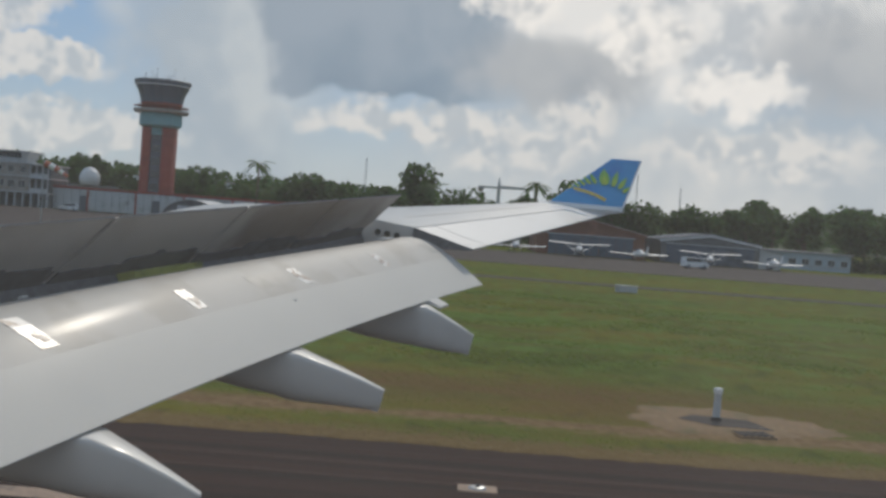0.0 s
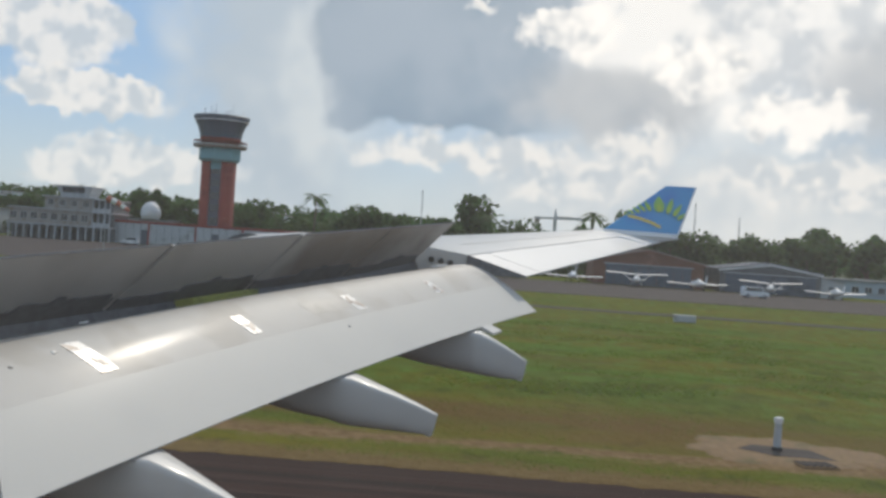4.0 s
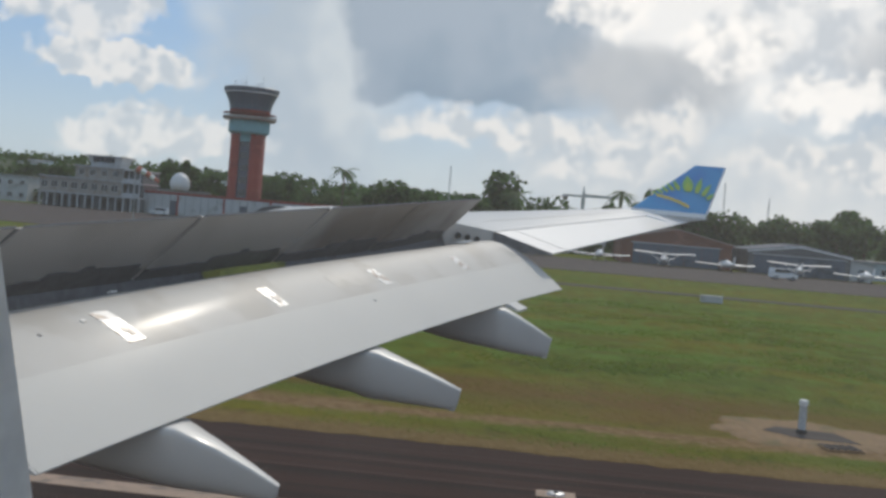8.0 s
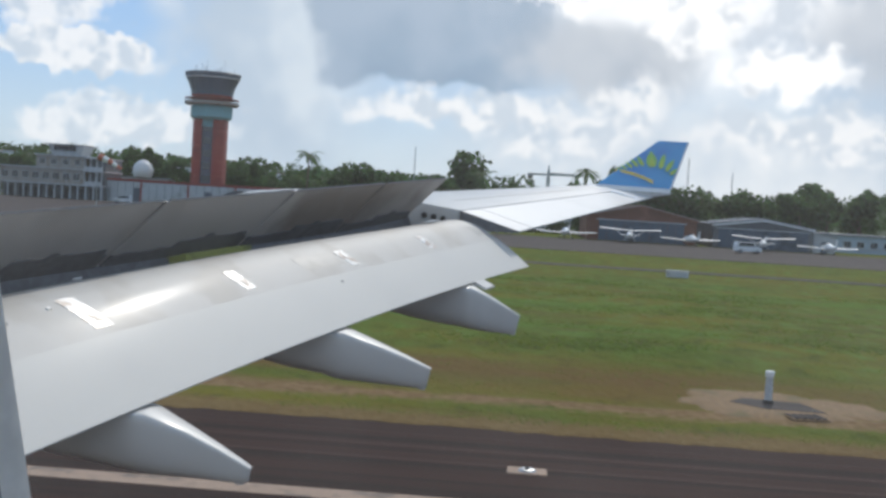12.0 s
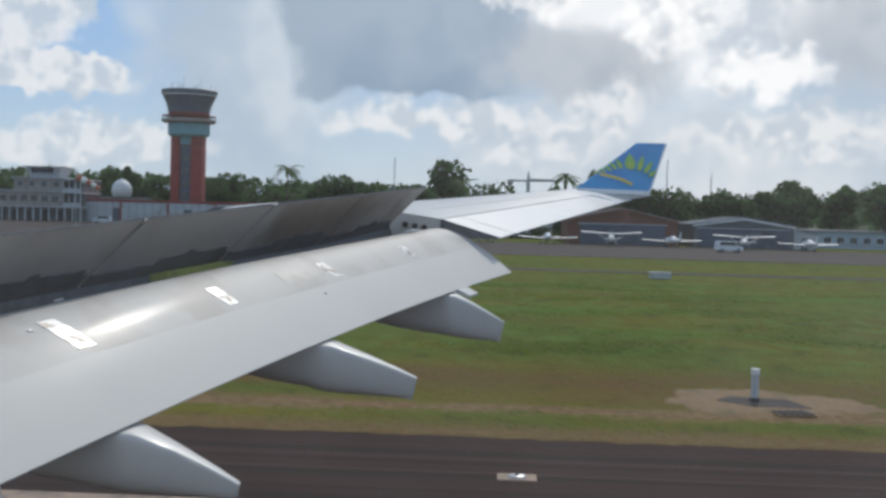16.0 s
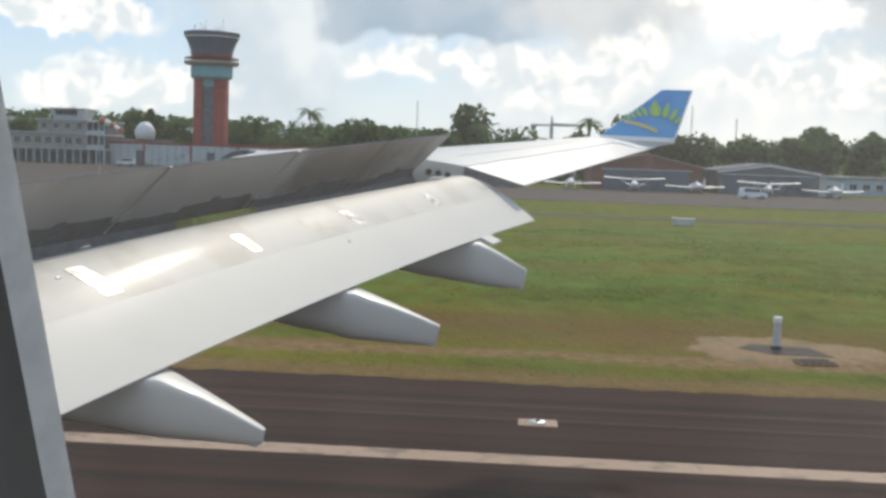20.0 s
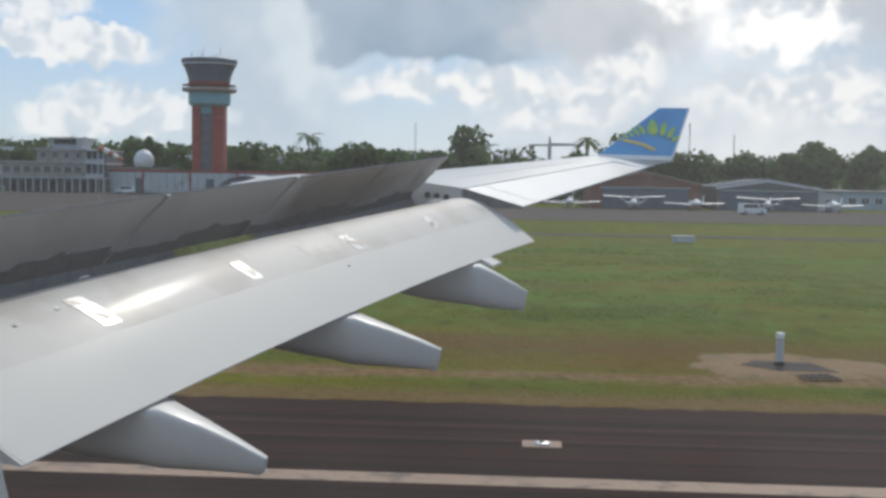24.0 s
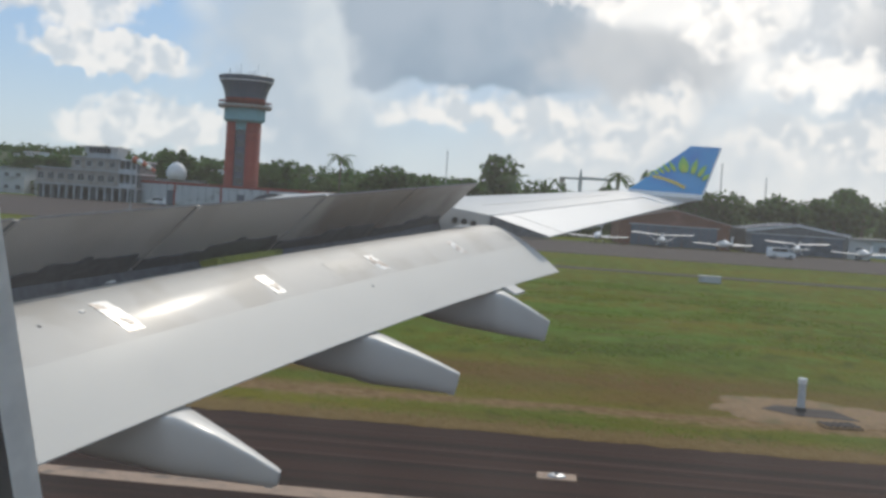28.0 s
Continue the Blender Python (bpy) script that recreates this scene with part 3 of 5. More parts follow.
strip_on_flap("drain_plug", 12.86, 12.90, [(-0.46, 0.3155), (-0.485, 0.3315)], "dark", 0.001)
# repairs, a bolt and the flap end's shading, put in as a grey strip
strip_on_flap("skin_repair", 12.55, 13.36, [(-0.70, 0.465), (-0.80, 0.527), (-0.90, 0.584)], "doubler", 0.0005, "dull beige repair doubler")
strip_on_flap("end_smudge", 17.42, 17.86, [(-0.70, 0.466), (-0.80, 0.527), (-0.92, 0.591)], "shade_joint", 0.0, "grey smudge painting the shading at the flap end")
strip_on_flap("guide_block", 16.85, 17.2, [(-1.20, 0.700), (-1.30, 0.695)], "gloss", 0.01, "small white guide block on the flap crest")
strip_on_flap("guide_block", 9.92, 9.98, [(-1.33, 0.675), (-1.37, 0.665)], "gloss", 0.012)
strip_on_flap("bolt_head", 9.02, 9.06, [(-0.91, 0.589), (-0.935, 0.600)], "patch", 0.004)
strip_on_flap("drain_plug", 8.52, 8.55, [(-0.86, 0.562), (-0.885, 0.574)], "dark", 0.001)

# flap track fairings
FAIRINGS = [(8.9, -1.93, 3.47, 3.35, 1.00), (12.09, -0.77, 3.88, 3.67, 0.98), (15.6, 0.16, 4.16, 3.91, 0.94)]
for y, tip, top, low, k in FAIRINGS:
    rings = []
    edge, y = te(y), y - 0.018
    d_te = (tip - edge.x) / k
    # distance ahead of the tip, height of the belly, half width; the ridge runs straight up to the flap's trailing edge
    for d, dn, w in ((0.0, 0.0, 0.035), (0.04, -0.012, 0.048), (0.25, -0.004, 0.078), (0.5, 0.01, 0.122), (d_te, 0.035, 0.205), (d_te + 0.12, 0.055, 0.215), (1.15, 0.09, 0.22), (1.5, 0.14, 0.24), (2.0, 0.24, 0.24), (2.6, 0.38, 0.2), (3.1, 0.52, 0.13), (3.4, 0.62, 0.05)):
        up = (edge.z - 0.032 - top) / k * (d / d_te) ** 0.93 if d <= d_te else (edge.z - 0.032 - top) / k + 0.10 * (d - d_te)
        d, w, yc = d * k, w * k, y - max(0.0, w - 0.11) * 0.48
        zt, zb = top + up * k, low + dn * k
        zm, hh = (zt + zb) / 2, (zt - zb) / 2
        ring = []
        for a in range(20):
            c, s = math.cos(2 * math.pi * a / 20), math.sin(2 * math.pi * a / 20)
            e = 0.72 if s < 0 else 0.26
            rake = 0.22 * max(0.0, 1 - d / 0.6) * (1 - s) * hh
            cy = math.copysign(abs(c) ** e, c)
            ring.append((tip - d - rake, yc + w * cy, zm + hh * math.copysign(abs(s) ** e, s) - (0.07 * w * (1 - cy) if s > 0 else 0.0)))
        rings.append(ring)
    f = part("flap_track_fairing", loft(rings), "fairing", airliner, "tapered grey canoe fairing under the flap", True)
    part("drain_lip", box(tip - 0.12, tip - 0.05, y - 0.03, y + 0.03, low - 0.02, low + 0.01, 0.008), "fairing", f)
part("hinge_tab", loft([[flap_point(y, p) for p in ((-0.15, 0.075), (0.17, -0.085), (0.165, -0.115), (-0.15, 0.0))] for y in (15.68, 16.0)]), "wing_white", airliner, "small pale hinge tab on the trailing edge")


# the wing ahead of the flap: box with cove, leading edge and upper skin
def hinge_x(y):
    return -1.75 + 0.335 * (y - 18)


def lead_x(y):
    return -4.7 + 0.66 * (y - 18)


def crest_z(y):
    return 5.42 + 0.068 * (y - 18) + 0.26 * max(0.0, (y - 16.5) / 1.5) ** 2


def wing_ring(y):
    h, l, z = hinge_x(y), lead_x(y), crest_z(y)
    c = h - l
    return [(h - 0.02, y, z - 0.14), (h - 0.2 * c, y, z - 0.03), (h - 0.4 * c, y, z), (h - 0.6 * c, y, z - 0.01), (h - 0.8 * c, y, z - 0.07), (h - 0.94 * c, y, z - 0.17), (l, y, z - 0.32),
            (h - 0.94 * c, y, z - 0.47), (h - 0.7 * c, y, z - 0.62), (h - 0.35 * c, y, z - 0.70), (h - 0.02, y, z - 0.72 + 0.012 * (y - 18))]


part("wing_box", loft([wing_ring(y) for y in np.linspace(-0.4, 18.05, 12)]), "wing_white", airliner, "white upper wing skin ahead of the spoilers", True)
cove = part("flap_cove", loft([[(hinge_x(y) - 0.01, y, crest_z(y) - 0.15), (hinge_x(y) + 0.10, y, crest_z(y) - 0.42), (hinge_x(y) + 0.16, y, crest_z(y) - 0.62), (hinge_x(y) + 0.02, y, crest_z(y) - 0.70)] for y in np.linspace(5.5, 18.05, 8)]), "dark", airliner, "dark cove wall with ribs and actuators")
rng = random.Random(4)
y = 6.2
while y < 17.7:
    w, hgt = rng.uniform(0.10, 0.32), rng.uniform(0.06, 0.15)
    x0, z0 = hinge_x(y) + rng.uniform(0.10, 0.24), crest_z(y) - 0.42
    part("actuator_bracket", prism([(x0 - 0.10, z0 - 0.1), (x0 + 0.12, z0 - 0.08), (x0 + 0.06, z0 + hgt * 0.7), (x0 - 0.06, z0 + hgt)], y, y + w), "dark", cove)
    y += w + rng.uniform(0.05, 0.5)
part("primed_rib", loft([[(hinge_x(y) + dx, y, crest_z(y) + dz) for dx, dz in ((0.0, -0.45), (0.2, -0.40), (0.2, -0.125), (0.17, -0.115), (0.0, -0.16))] for y in (12.2, 12.8, 13.45)]), "primer", cove, "yellow-green primed panel in the open cove")
part("end_rib", prism([(-2.3, 5.50), (-1.46, 5.565), (-0.88, 5.485), (-0.88, 5.21), (-2.3, 5.05)], 18.08, 18.12), "fairing", airliner, "grey closing rib with round holes")
for k in range(3):
    part("rib_hole", tube((-1.42 + 0.15 * k, 18.055, 5.40 - 0.02 * k), (-1.42 + 0.15 * k, 18.085, 5.40 - 0.02 * k), 0.05, n=12), "rubber", cove)

# spoilers, raised
SP = [18.0, 15.85, 13.5, 11.1, 8.8, 6.4]
for a, b in zip(SP, SP[1:]):
    y1, y0 = a - 0.045, b + 0.045

    def srow(y, inset=0.0):
        h = Vector((hinge_x(y) - 0.06, y, 5.235 + 0.068 * (y - 18)))
        t = Vector((-1.08 + 0.335 * (y - 18), y, 5.99 + 0.0735 * (y - 18)))
        n = Vector((-(t - h).z, 0, (t - h).x)).normalized()
        return [h, h + (t - h) * 0.5 - n * 0.012, t, t + n * 0.012, h + (t - h) * 0.45 + n * 0.07, h + n * 0.09]

    s = part("spoiler_panel", loft([srow(y) for y in np.linspace(y0, y1, 5)]), "spoiler", airliner, "raised spoiler with stained brown-grey underside", True)
    # dark scalloped strip that paints the wavy shadow along the panel's foot
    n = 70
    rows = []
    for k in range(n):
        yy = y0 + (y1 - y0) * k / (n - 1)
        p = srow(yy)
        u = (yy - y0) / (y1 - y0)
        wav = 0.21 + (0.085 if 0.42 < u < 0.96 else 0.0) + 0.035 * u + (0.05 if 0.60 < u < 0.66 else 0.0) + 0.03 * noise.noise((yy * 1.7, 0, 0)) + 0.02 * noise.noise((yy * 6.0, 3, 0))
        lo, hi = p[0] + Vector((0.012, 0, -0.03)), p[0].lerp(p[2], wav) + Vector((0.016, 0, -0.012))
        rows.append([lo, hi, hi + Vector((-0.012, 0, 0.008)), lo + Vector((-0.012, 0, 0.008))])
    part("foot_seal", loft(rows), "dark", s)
    if b > 7:
        part("gap_seal", loft([[p[0] + Vector((-0.02, 0, 0.03)), p[2] + Vector((-0.035, 0, -0.01)), p[2] + Vector((-0.05, 0, 0.0)), p[0] + Vector((-0.06, 0, 0.05))] for yy in (b - 0.08, b + 0.08) for p in [srow(yy)]]), "dark", s)
    part("trailing_seal", loft([[(p[2].x - 0.004, y, p[2].z - 0.002), (p[2].x + 0.012, y, p[2].z + 0.004), (p[2].x + 0.004, y, p[2].z + 0.02), (p[2].x - 0.012, y, p[2].z + 0.014)] for y in (y0, y1) for p in [srow(y)]]), "dark", s)


# outer wing and ailerons
def lerp(a, b, k):
    return tuple(p + (q - p) * k for p, q in zip(a, b))


IN = {"te": (0.08, 18.15, 5.24), "hinge": (-0.86, 18.15, 5.51), "mid": (-1.48, 18.15, 5.59), "crest": (-2.7, 18.15, 5.63), "lead": (-4.62, 18.15, 5.42), "low": (-2.6, 18.15, 5.02), "lowte": (-0.86, 18.15, 5.20)}
OUT = {"te": (3.02, 26.05, 6.0), "hinge": (2.40, 26.05, 6.12), "mid": (2.02, 26.05, 6.165), "crest": (1.55, 26.05, 6.18), "lead": (0.75, 26.05, 6.02), "low": (1.4, 26.05, 5.86), "lowte": (2.4, 26.05, 5.98)}


def at(k, key):
    return lerp(IN[key], OUT[key], k)


def drop(p, dz, dx=0.0):
    return (p[0] + dx, p[1], p[2] + dz)


part("outer_wing", loft([[drop(at(k, "hinge"), 0, -0.004), at(k, "mid"), at(k, "crest"), lerp(drop(at(k, "crest"), -0.05), drop(at(k, "lead"), 0.08), 0.6), at(k, "lead"), at(k, "low"), drop(at(k, "lowte"), 0, -0.012)] for k in np.linspace(0, 1, 9)]), "wing_gloss", airliner, "bright white outer wing skin", True)
for k0, k1 in ((0.0, 0.0765), (0.080, 0.52), (0.521, 0.90)):
    part("aileron", loft([[drop(at(k, "hinge"), -0.008, 0.026), lerp(at(k, "hinge"), at(k, "te"), 0.5), at(k, "te"), drop(at(k, "te"), -0.02), drop(at(k, "lowte"), 0.0, 0.012)] for k in np.linspace(k0, k1, 5)]), "wing_gloss", airliner, "white aileron with a thin hinge gap")
part("wing_tip_edge", loft([[at(k, "hinge"), lerp(at(k, "hinge"), at(k, "te"), 0.5), drop(at(k, "te"), 0.004), drop(at(k, "te"), -0.02), at(k, "lowte")] for k in (0.903, 1.0)]), "wing_gloss", airliner)
part("aileron_end_rib", loft([[(p[0], y, p[2]) for p in (IN["hinge"], IN["te"], drop(IN["te"], -0.03), IN["lowte"])] for y in (18.06, 18.14)]), "dark", airliner)
part("aileron_end_strip", loft([[drop(at(k, "hinge"), 0.02), drop(lerp(at(k, "hinge"), at(k, "te"), 0.5), 0.02), drop(at(k, "te"), 0.008), drop(at(k, "te"), -0.005), drop(at(k, "hinge"), -0.005)] for k in (0.878, 0.903)]), "gloss", airliner, "bright white strip at the aileron end")
part("skin_joint", loft([[drop(at(k, "mid"), 0.003), drop(at(k, "mid"), 0.003, 0.016), drop(at(k, "mid"), -0.02, 0.016), drop(at(k, "mid"), -0.02)] for k in (0.12, 0.80)]), "shade_joint", airliner, "thin grey skin joint")

# winglet: a swept, outward-canted blade with a painted sunburst of leaf shapes
WB = Vector((1.71, 26.02, 6.165)), Vector((3.42, 26.1, 6.14))
WT = Vector((3.17, 26.8, 7.31)), Vector((3.86, 26.8, 7.31))


def winglet_section(k, t):
    a, b = WB[0].lerp(WT[0], k), WB[1].lerp(WT[1], k)
    return [(a.x, a.y + t * 0.3, a.z), (a.x + 0.02, a.y, a.z), (b.x - 0.02, b.y, b.z), (b.x, b.y + 0.01, b.z), (a.x + (b.x - a.x) * 0.35, (a.y + b.y) / 2 + t, (a.z + b.z) / 2)]


winglet = part("winglet", loft([winglet_section(k, 0.13 - 0.07 * k) for k in (0.052, 0.4, 0.7, 0.97, 1.0)]), "blue", airliner, "blue winglet blade", True)
part("winglet_root", loft([winglet_section(k, 0.15) for k in (-0.03, 0.0, 0.05)]), "white", winglet, "white band at the winglet root")
part("tip_fairing", loft([[(2.3, 26.05, 6.12), (2.3, 26.2, 6.06), (2.3, 26.05, 5.95)], [(3.0, 26.05, 6.1), (3.0, 26.18, 6.08), (3.0, 26.05, 6.0)], [(3.46, 26.10, 6.11), (3.46, 26.14, 6.10), (3.44, 26.10, 6.08)]]), "wing_white", winglet)


part("trailing_edge_strip", loft([[(b.x - 0.03, b.y - 0.008, b.z), (b.x + 0.012, b.y - 0.004, b.z), (b.x + 0.012, b.y + 0.012, b.z), (b.x - 0.03, b.y + 0.012, b.z)] for k in (0.05, 0.98) for b in [WB[1].lerp(WT[1], k)]]), "white", winglet)


def on_winglet(u, v, lift):
    """u metres aft of the trailing edge's root, v metres up the blade."""
    k = v / 1.17
    return (WB[1].x + u, 26.06 + 0.72 * k - lift, 6.15 + v)


def decal(name, poly, material, label, proud=0.0):
    bm = loft([[on_winglet(u, v, d + proud) for u, v in poly] for d in (0.02, 0.004)])
    return part(name, bm, material, winglet, label)


for cu, cv, ang, ln, w in ((-1.16, 0.445, 158, 0.15, 0.055), (-1.05, 0.50, 150, 0.18, 0.065), (-0.94, 0.56, 142, 0.21, 0.075), (-0.82, 0.62, 134, 0.25, 0.085), (-0.68, 0.665, 122, 0.27, 0.10), (-0.42, 0.72, 93, 0.37, 0.24), (-0.17, 0.69, 72, 0.37, 0.13), (0.0, 0.60, 56, 0.33, 0.11), (0.085, 0.46, 40, 0.22, 0.085)):
    ca, sa = math.cos(radians(ang)), math.sin(radians(ang))
    prof = [(-0.5, 0.55), (-0.3, 0.95), (-0.05, 1.0), (0.2, 0.7), (0.5, 0.0)]
    for name, k, shade, note, off in (("leaf_mark", 1.0, "lime", "lime green leaf shape", 0.0), ("leaf_heart", 0.55, "lemon", "yellow-green heart of the leaf", -0.22)):
        loop = [(r * ln * k + off * ln, -h * w * k / 2) for r, h in prof] + [(r * ln * k + off * ln, h * w * k / 2) for r, h in prof[-2::-1]]
        decal(name, [(cu + r * ca - h * sa, cv + r * sa + h * ca) for r, h in loop], shade, note, 0.005 if off else 0.0)
arc = [(-1.22, 0.405), (-1.05, 0.395), (-0.84, 0.355), (-0.60, 0.285), (-0.38, 0.185)]
decal("arc_mark", [(u, v + 0.032) for u, v in arc] + [(u - 0.02, v - 0.03) for u, v in arc[::-1]], "yellow", "yellow arc")


# cabin wall, window and hull round the camera
def rounded(hw, hh, r, y, n=6):
    pts = []
    for cx, cz, a0 in ((hw + 0.07 - r, hh + 0.06 - r, 0), (-hw + r, hh + 0.06 - r, 90), (-hw + r, -hh - 0.06 + r, 180), (hw + 0.07 - r, -hh - 0.06 + r, 270)):
        for k in range(n + 1):
            a = radians(a0 + 90 * k / n)
            dz = cz + r * math.sin(a)
            pts.append((cx + r * math.cos(a), y - 0.42 * dz, 5.70 + dz))
    return pts


frame_ob = part("window_reveal", loft([rounded(0.225, 0.285, 0.12, 0.135), rounded(0.205, 0.265, 0.115, 0.15), rounded(0.19, 0.245, 0.11, 0.20), rounded(0.178, 0.232, 0.10, 0.262), rounded(0.180, 0.235, 0.10, 0.268)], caps=False), "cabin", airliner, "grey plastic window surround", True)
part("trim_ring", loft([rounded(0.180, 0.235, 0.10, 0.268), rounded(0.178, 0.232, 0.10, 0.276), rounded(0.170, 0.224, 0.10, 0.288)], caps=False), "trim", frame_ob, "lavender-grey trim ring", True)
part("trim_edge", loft([rounded(0.1702, 0.2242, 0.10, 0.2875), rounded(0.1692, 0.2232, 0.10, 0.2885), rounded(0.1694, 0.2234, 0.10, 0.2895)], caps=False), "lip", frame_ob, "thin tan edge of the trim", True)
# the recess's shade is put into this ring's darker colour
part("shadow_groove", loft([rounded(0.170, 0.224, 0.10, 0.2885), rounded(0.1665, 0.221, 0.10, 0.298), rounded(0.1532, 0.2077, 0.096, 0.3082)], caps=False), "groove", frame_ob, "recess between trim and pane, coloured dark for its shade", True)
part("window_seal", loft([rounded(0.1532, 0.2077, 0.096, 0.3082), rounded(0.1515, 0.206, 0.095, 0.3105), rounded(0.149, 0.203, 0.093, 0.314), rounded(0.148, 0.202, 0.092, 0.32), rounded(0.156, 0.21, 0.092, 0.332)], caps=False), "seal", frame_ob, "pale rubber seal round the pane", True)
pane = part("window_pane", loft([rounded(0.160, 0.215, 0.092, 0.334)], caps=False), "pane", frame_ob, "scratched acrylic window pane")
bm = bmesh.new()
bm.faces.new([bm.verts.new(p) for p in rounded(0.160, 0.215, 0.092, 0.334)])
bm.to_mesh(pane.data)
bm.free()
pane.visible_shadow = False
outer, inner = [], rounded(0.225, 0.285, 0.12, 0.135)
for px, _, pz in inner:
    k = max(abs(px) / 1.0, abs(pz - 5.7) / 0.95)
    outer.append((px / k, 0.135 - 0.42 * (pz - 5.7) / k - 0.1 * (abs(pz - 5.7) / k) ** 2, 5.7 + (pz - 5.7) / k))
part("cabin_wall", loft([inner, outer], caps=False), "cabin", airliner, "plain grey cabin side panel")
holes = [(-0.19, 0.26)] + [(0.04 + 0.58 * k - 0.13, 0.04 + 0.58 * k + 0.13) for k in range(-30, 31) if abs(k) > 1]
xs = sorted({-22, 22, *(e for h in holes for e in h)})
starts = {h[0] for h in holes}
angs = sorted({*np.linspace(-180, 180, 13).tolist()[:-1], 16.6, 29.4, 150.6, 163.4, 45.0, 75.0, 105.0, 135.0, -15.0, 10.0})
bm = bmesh.new()
grid = [[bm.verts.new((x, -2.285 + 2.84 * math.cos(radians(a)), 4.59 + 2.84 * math.sin(radians(a)))) for a in angs] for x in xs]
for i in range(len(xs) - 1):
    for j in range(len(angs)):
        if xs[i] in starts and angs[j] in (16.6, 150.6):
            continue
        jj = (j + 1) % len(angs)
        bm.faces.new((grid[i][j], grid[i][jj], grid[i + 1][jj], grid[i + 1][j]))
bm.faces.new(grid[0]), bm.faces.new(grid[-1][::-1])
part("fuselage", bm, "white", airliner, "plain white hull section closing the cabin", True)

# main wheels that the hull stands on, out of sight below
for x in (-3.0, -5.2):
    for y in (-7.0, 2.4):
        leg = part("gear_leg", tube((-4.1, y, 4.4), (-4.1, y, 0.75), 0.16, 0.14, 10) if x == -3.0 else tube((-5.2, y, 0.62), (-3.0, y, 0.62), 0.11, n=8), "steel", airliner)
        for s in (-0.45, 0.45):
            part("tyre", tube((x, y + s - 0.2, 0.62), (x, y + s + 0.2, 0.62), 0.62, n=20), "rubber", leg)

# ---- trees ----


def leaf_cloud(rng, lobes, n, size, flat=0.5):
    """Many small leaf clumps, each a bent quad, spread over a set of lobes (x, y, z, rx, ry, rz)."""
    verts, faces = [], []
    for _ in range(n):
        lx, ly, lz, rx, ry, rz = rng.choice(lobes)
        d = Vector((rng.gauss(0, 1), rng.gauss(0, 1), rng.gauss(0, 1))).normalized() * rng.uniform(0.55, 1.08)
        c = Vector((lx + d.x * rx, ly + d.y * ry, lz + d.z * rz))
        u = Vector((rng.gauss(0, 1), rng.gauss(0, 1), rng.gauss(0, flat))).normalized()
        w = u.cross(Vector((rng.gauss(0, 1), rng.gauss(0, 1), rng.gauss(0, 1)))).normalized()
        s, t = size * rng.uniform(0.5, 1.2), size * rng.uniform(0.4, 0.9)
        i = len(verts)
        k = u.cross(w) * (0.25 * s)
        verts += [c - u * s, c - w * t + k, c + u * s, c + w * t + k, c + (u + w) * (0.4 * s) - k]
        faces += [(i, i + 1, i + 2), (i, i + 2, i + 3), (i + 2, i + 4, i + 3)]
    return verts, faces


def make_tree(seed, height, spread, label, leafy="leaf", n=620, slim=False):
    rng = random.Random(seed)
    t = thing("tree", 0, 0, 0, label, "tree", "trees round the airfield")
    bm, c = bmesh.new(), Vector((0, 0, -0.3))
    r = height * 0.022
    tops = []
    for k in range(4):
        q = c + Vector((rng.uniform(-0.25, 0.25), rng.uniform(-0.25, 0.25), height * 0.17))
        tube(c, q, r, r * 0.8, 7, bm)
        c, r = q, r * 0.8
        if k:
            for _ in range(2):
                a = rng.uniform(0, 6.28)
                e = c + Vector((math.cos(a) * spread * rng.uniform(0.3, 0.6), math.sin(a) * spread * rng.uniform(0.3, 0.6), height * rng.uniform(0.05, 0.2)))
                tube(c, e, r * 0.6, r * 0.25, 5, bm)
                tops.append(e)
    part("trunk", bm, "bark", t)
    lobes = []
    for e in tops + [c]:
        s = rng.uniform(0.3, 0.52) * spread
        lobes.append((e.x, e.y, min(e.z, height - s * 0.6), s, s, s * (1.3 if slim else 0.75)))
    lobes.append((0, 0, height * 0.5, spread * 0.55, spread * 0.55, height * 0.2))
    v, f = leaf_cloud(rng, lobes, n, 0.055 * height)
    raw("crown", v, f, leafy, t)
    return t


def make_palm(seed, height):
    rng = random.Random(seed)
    t = thing("palm_tree", 0, 0, 0, "tall palm with a drooping feathery crown above the woods", "palm tree", "trees round the airfield")
    bm, c = bmesh.new(), Vector((0, 0, -0.3))
    for k in range(5):
        q = c + Vector((rng.uniform(-0.12, 0.2), 0, height / 5))
        tube(c, q, 0.22 - 0.02 * k, 0.2 - 0.02 * k, 7, bm)
        c = q
    part("trunk", bm, "bark", t)
    for k in range(13):
        a, up = k * 2.4, rng.uniform(0.1, 1.0)
        verts, faces = [], []
        d, side = Vector((math.cos(a), math.sin(a), 0)), Vector((-math.sin(a), math.cos(a), 0))
        for j in range(7):
            s = j / 6 * 3.2
            p = c + d * s + Vector((0, 0, up * s - 0.32 * s * s * (0.6 + 0.5 * (1 - up))))
            w = 0.42 * math.sin(0.3 + 2.6 * j / 6)
            verts += [p - side * w - Vector((0, 0, 0.4 * w)), p, p + side * w - Vector((0, 0, 0.4 * w))]
            if j:
                i = 3 * j
                faces += [(i - 3, i - 2, i + 1, i), (i - 2, i - 1, i + 2, i + 1)]
        raw("frond", verts, faces, "leaf", t)
    return t


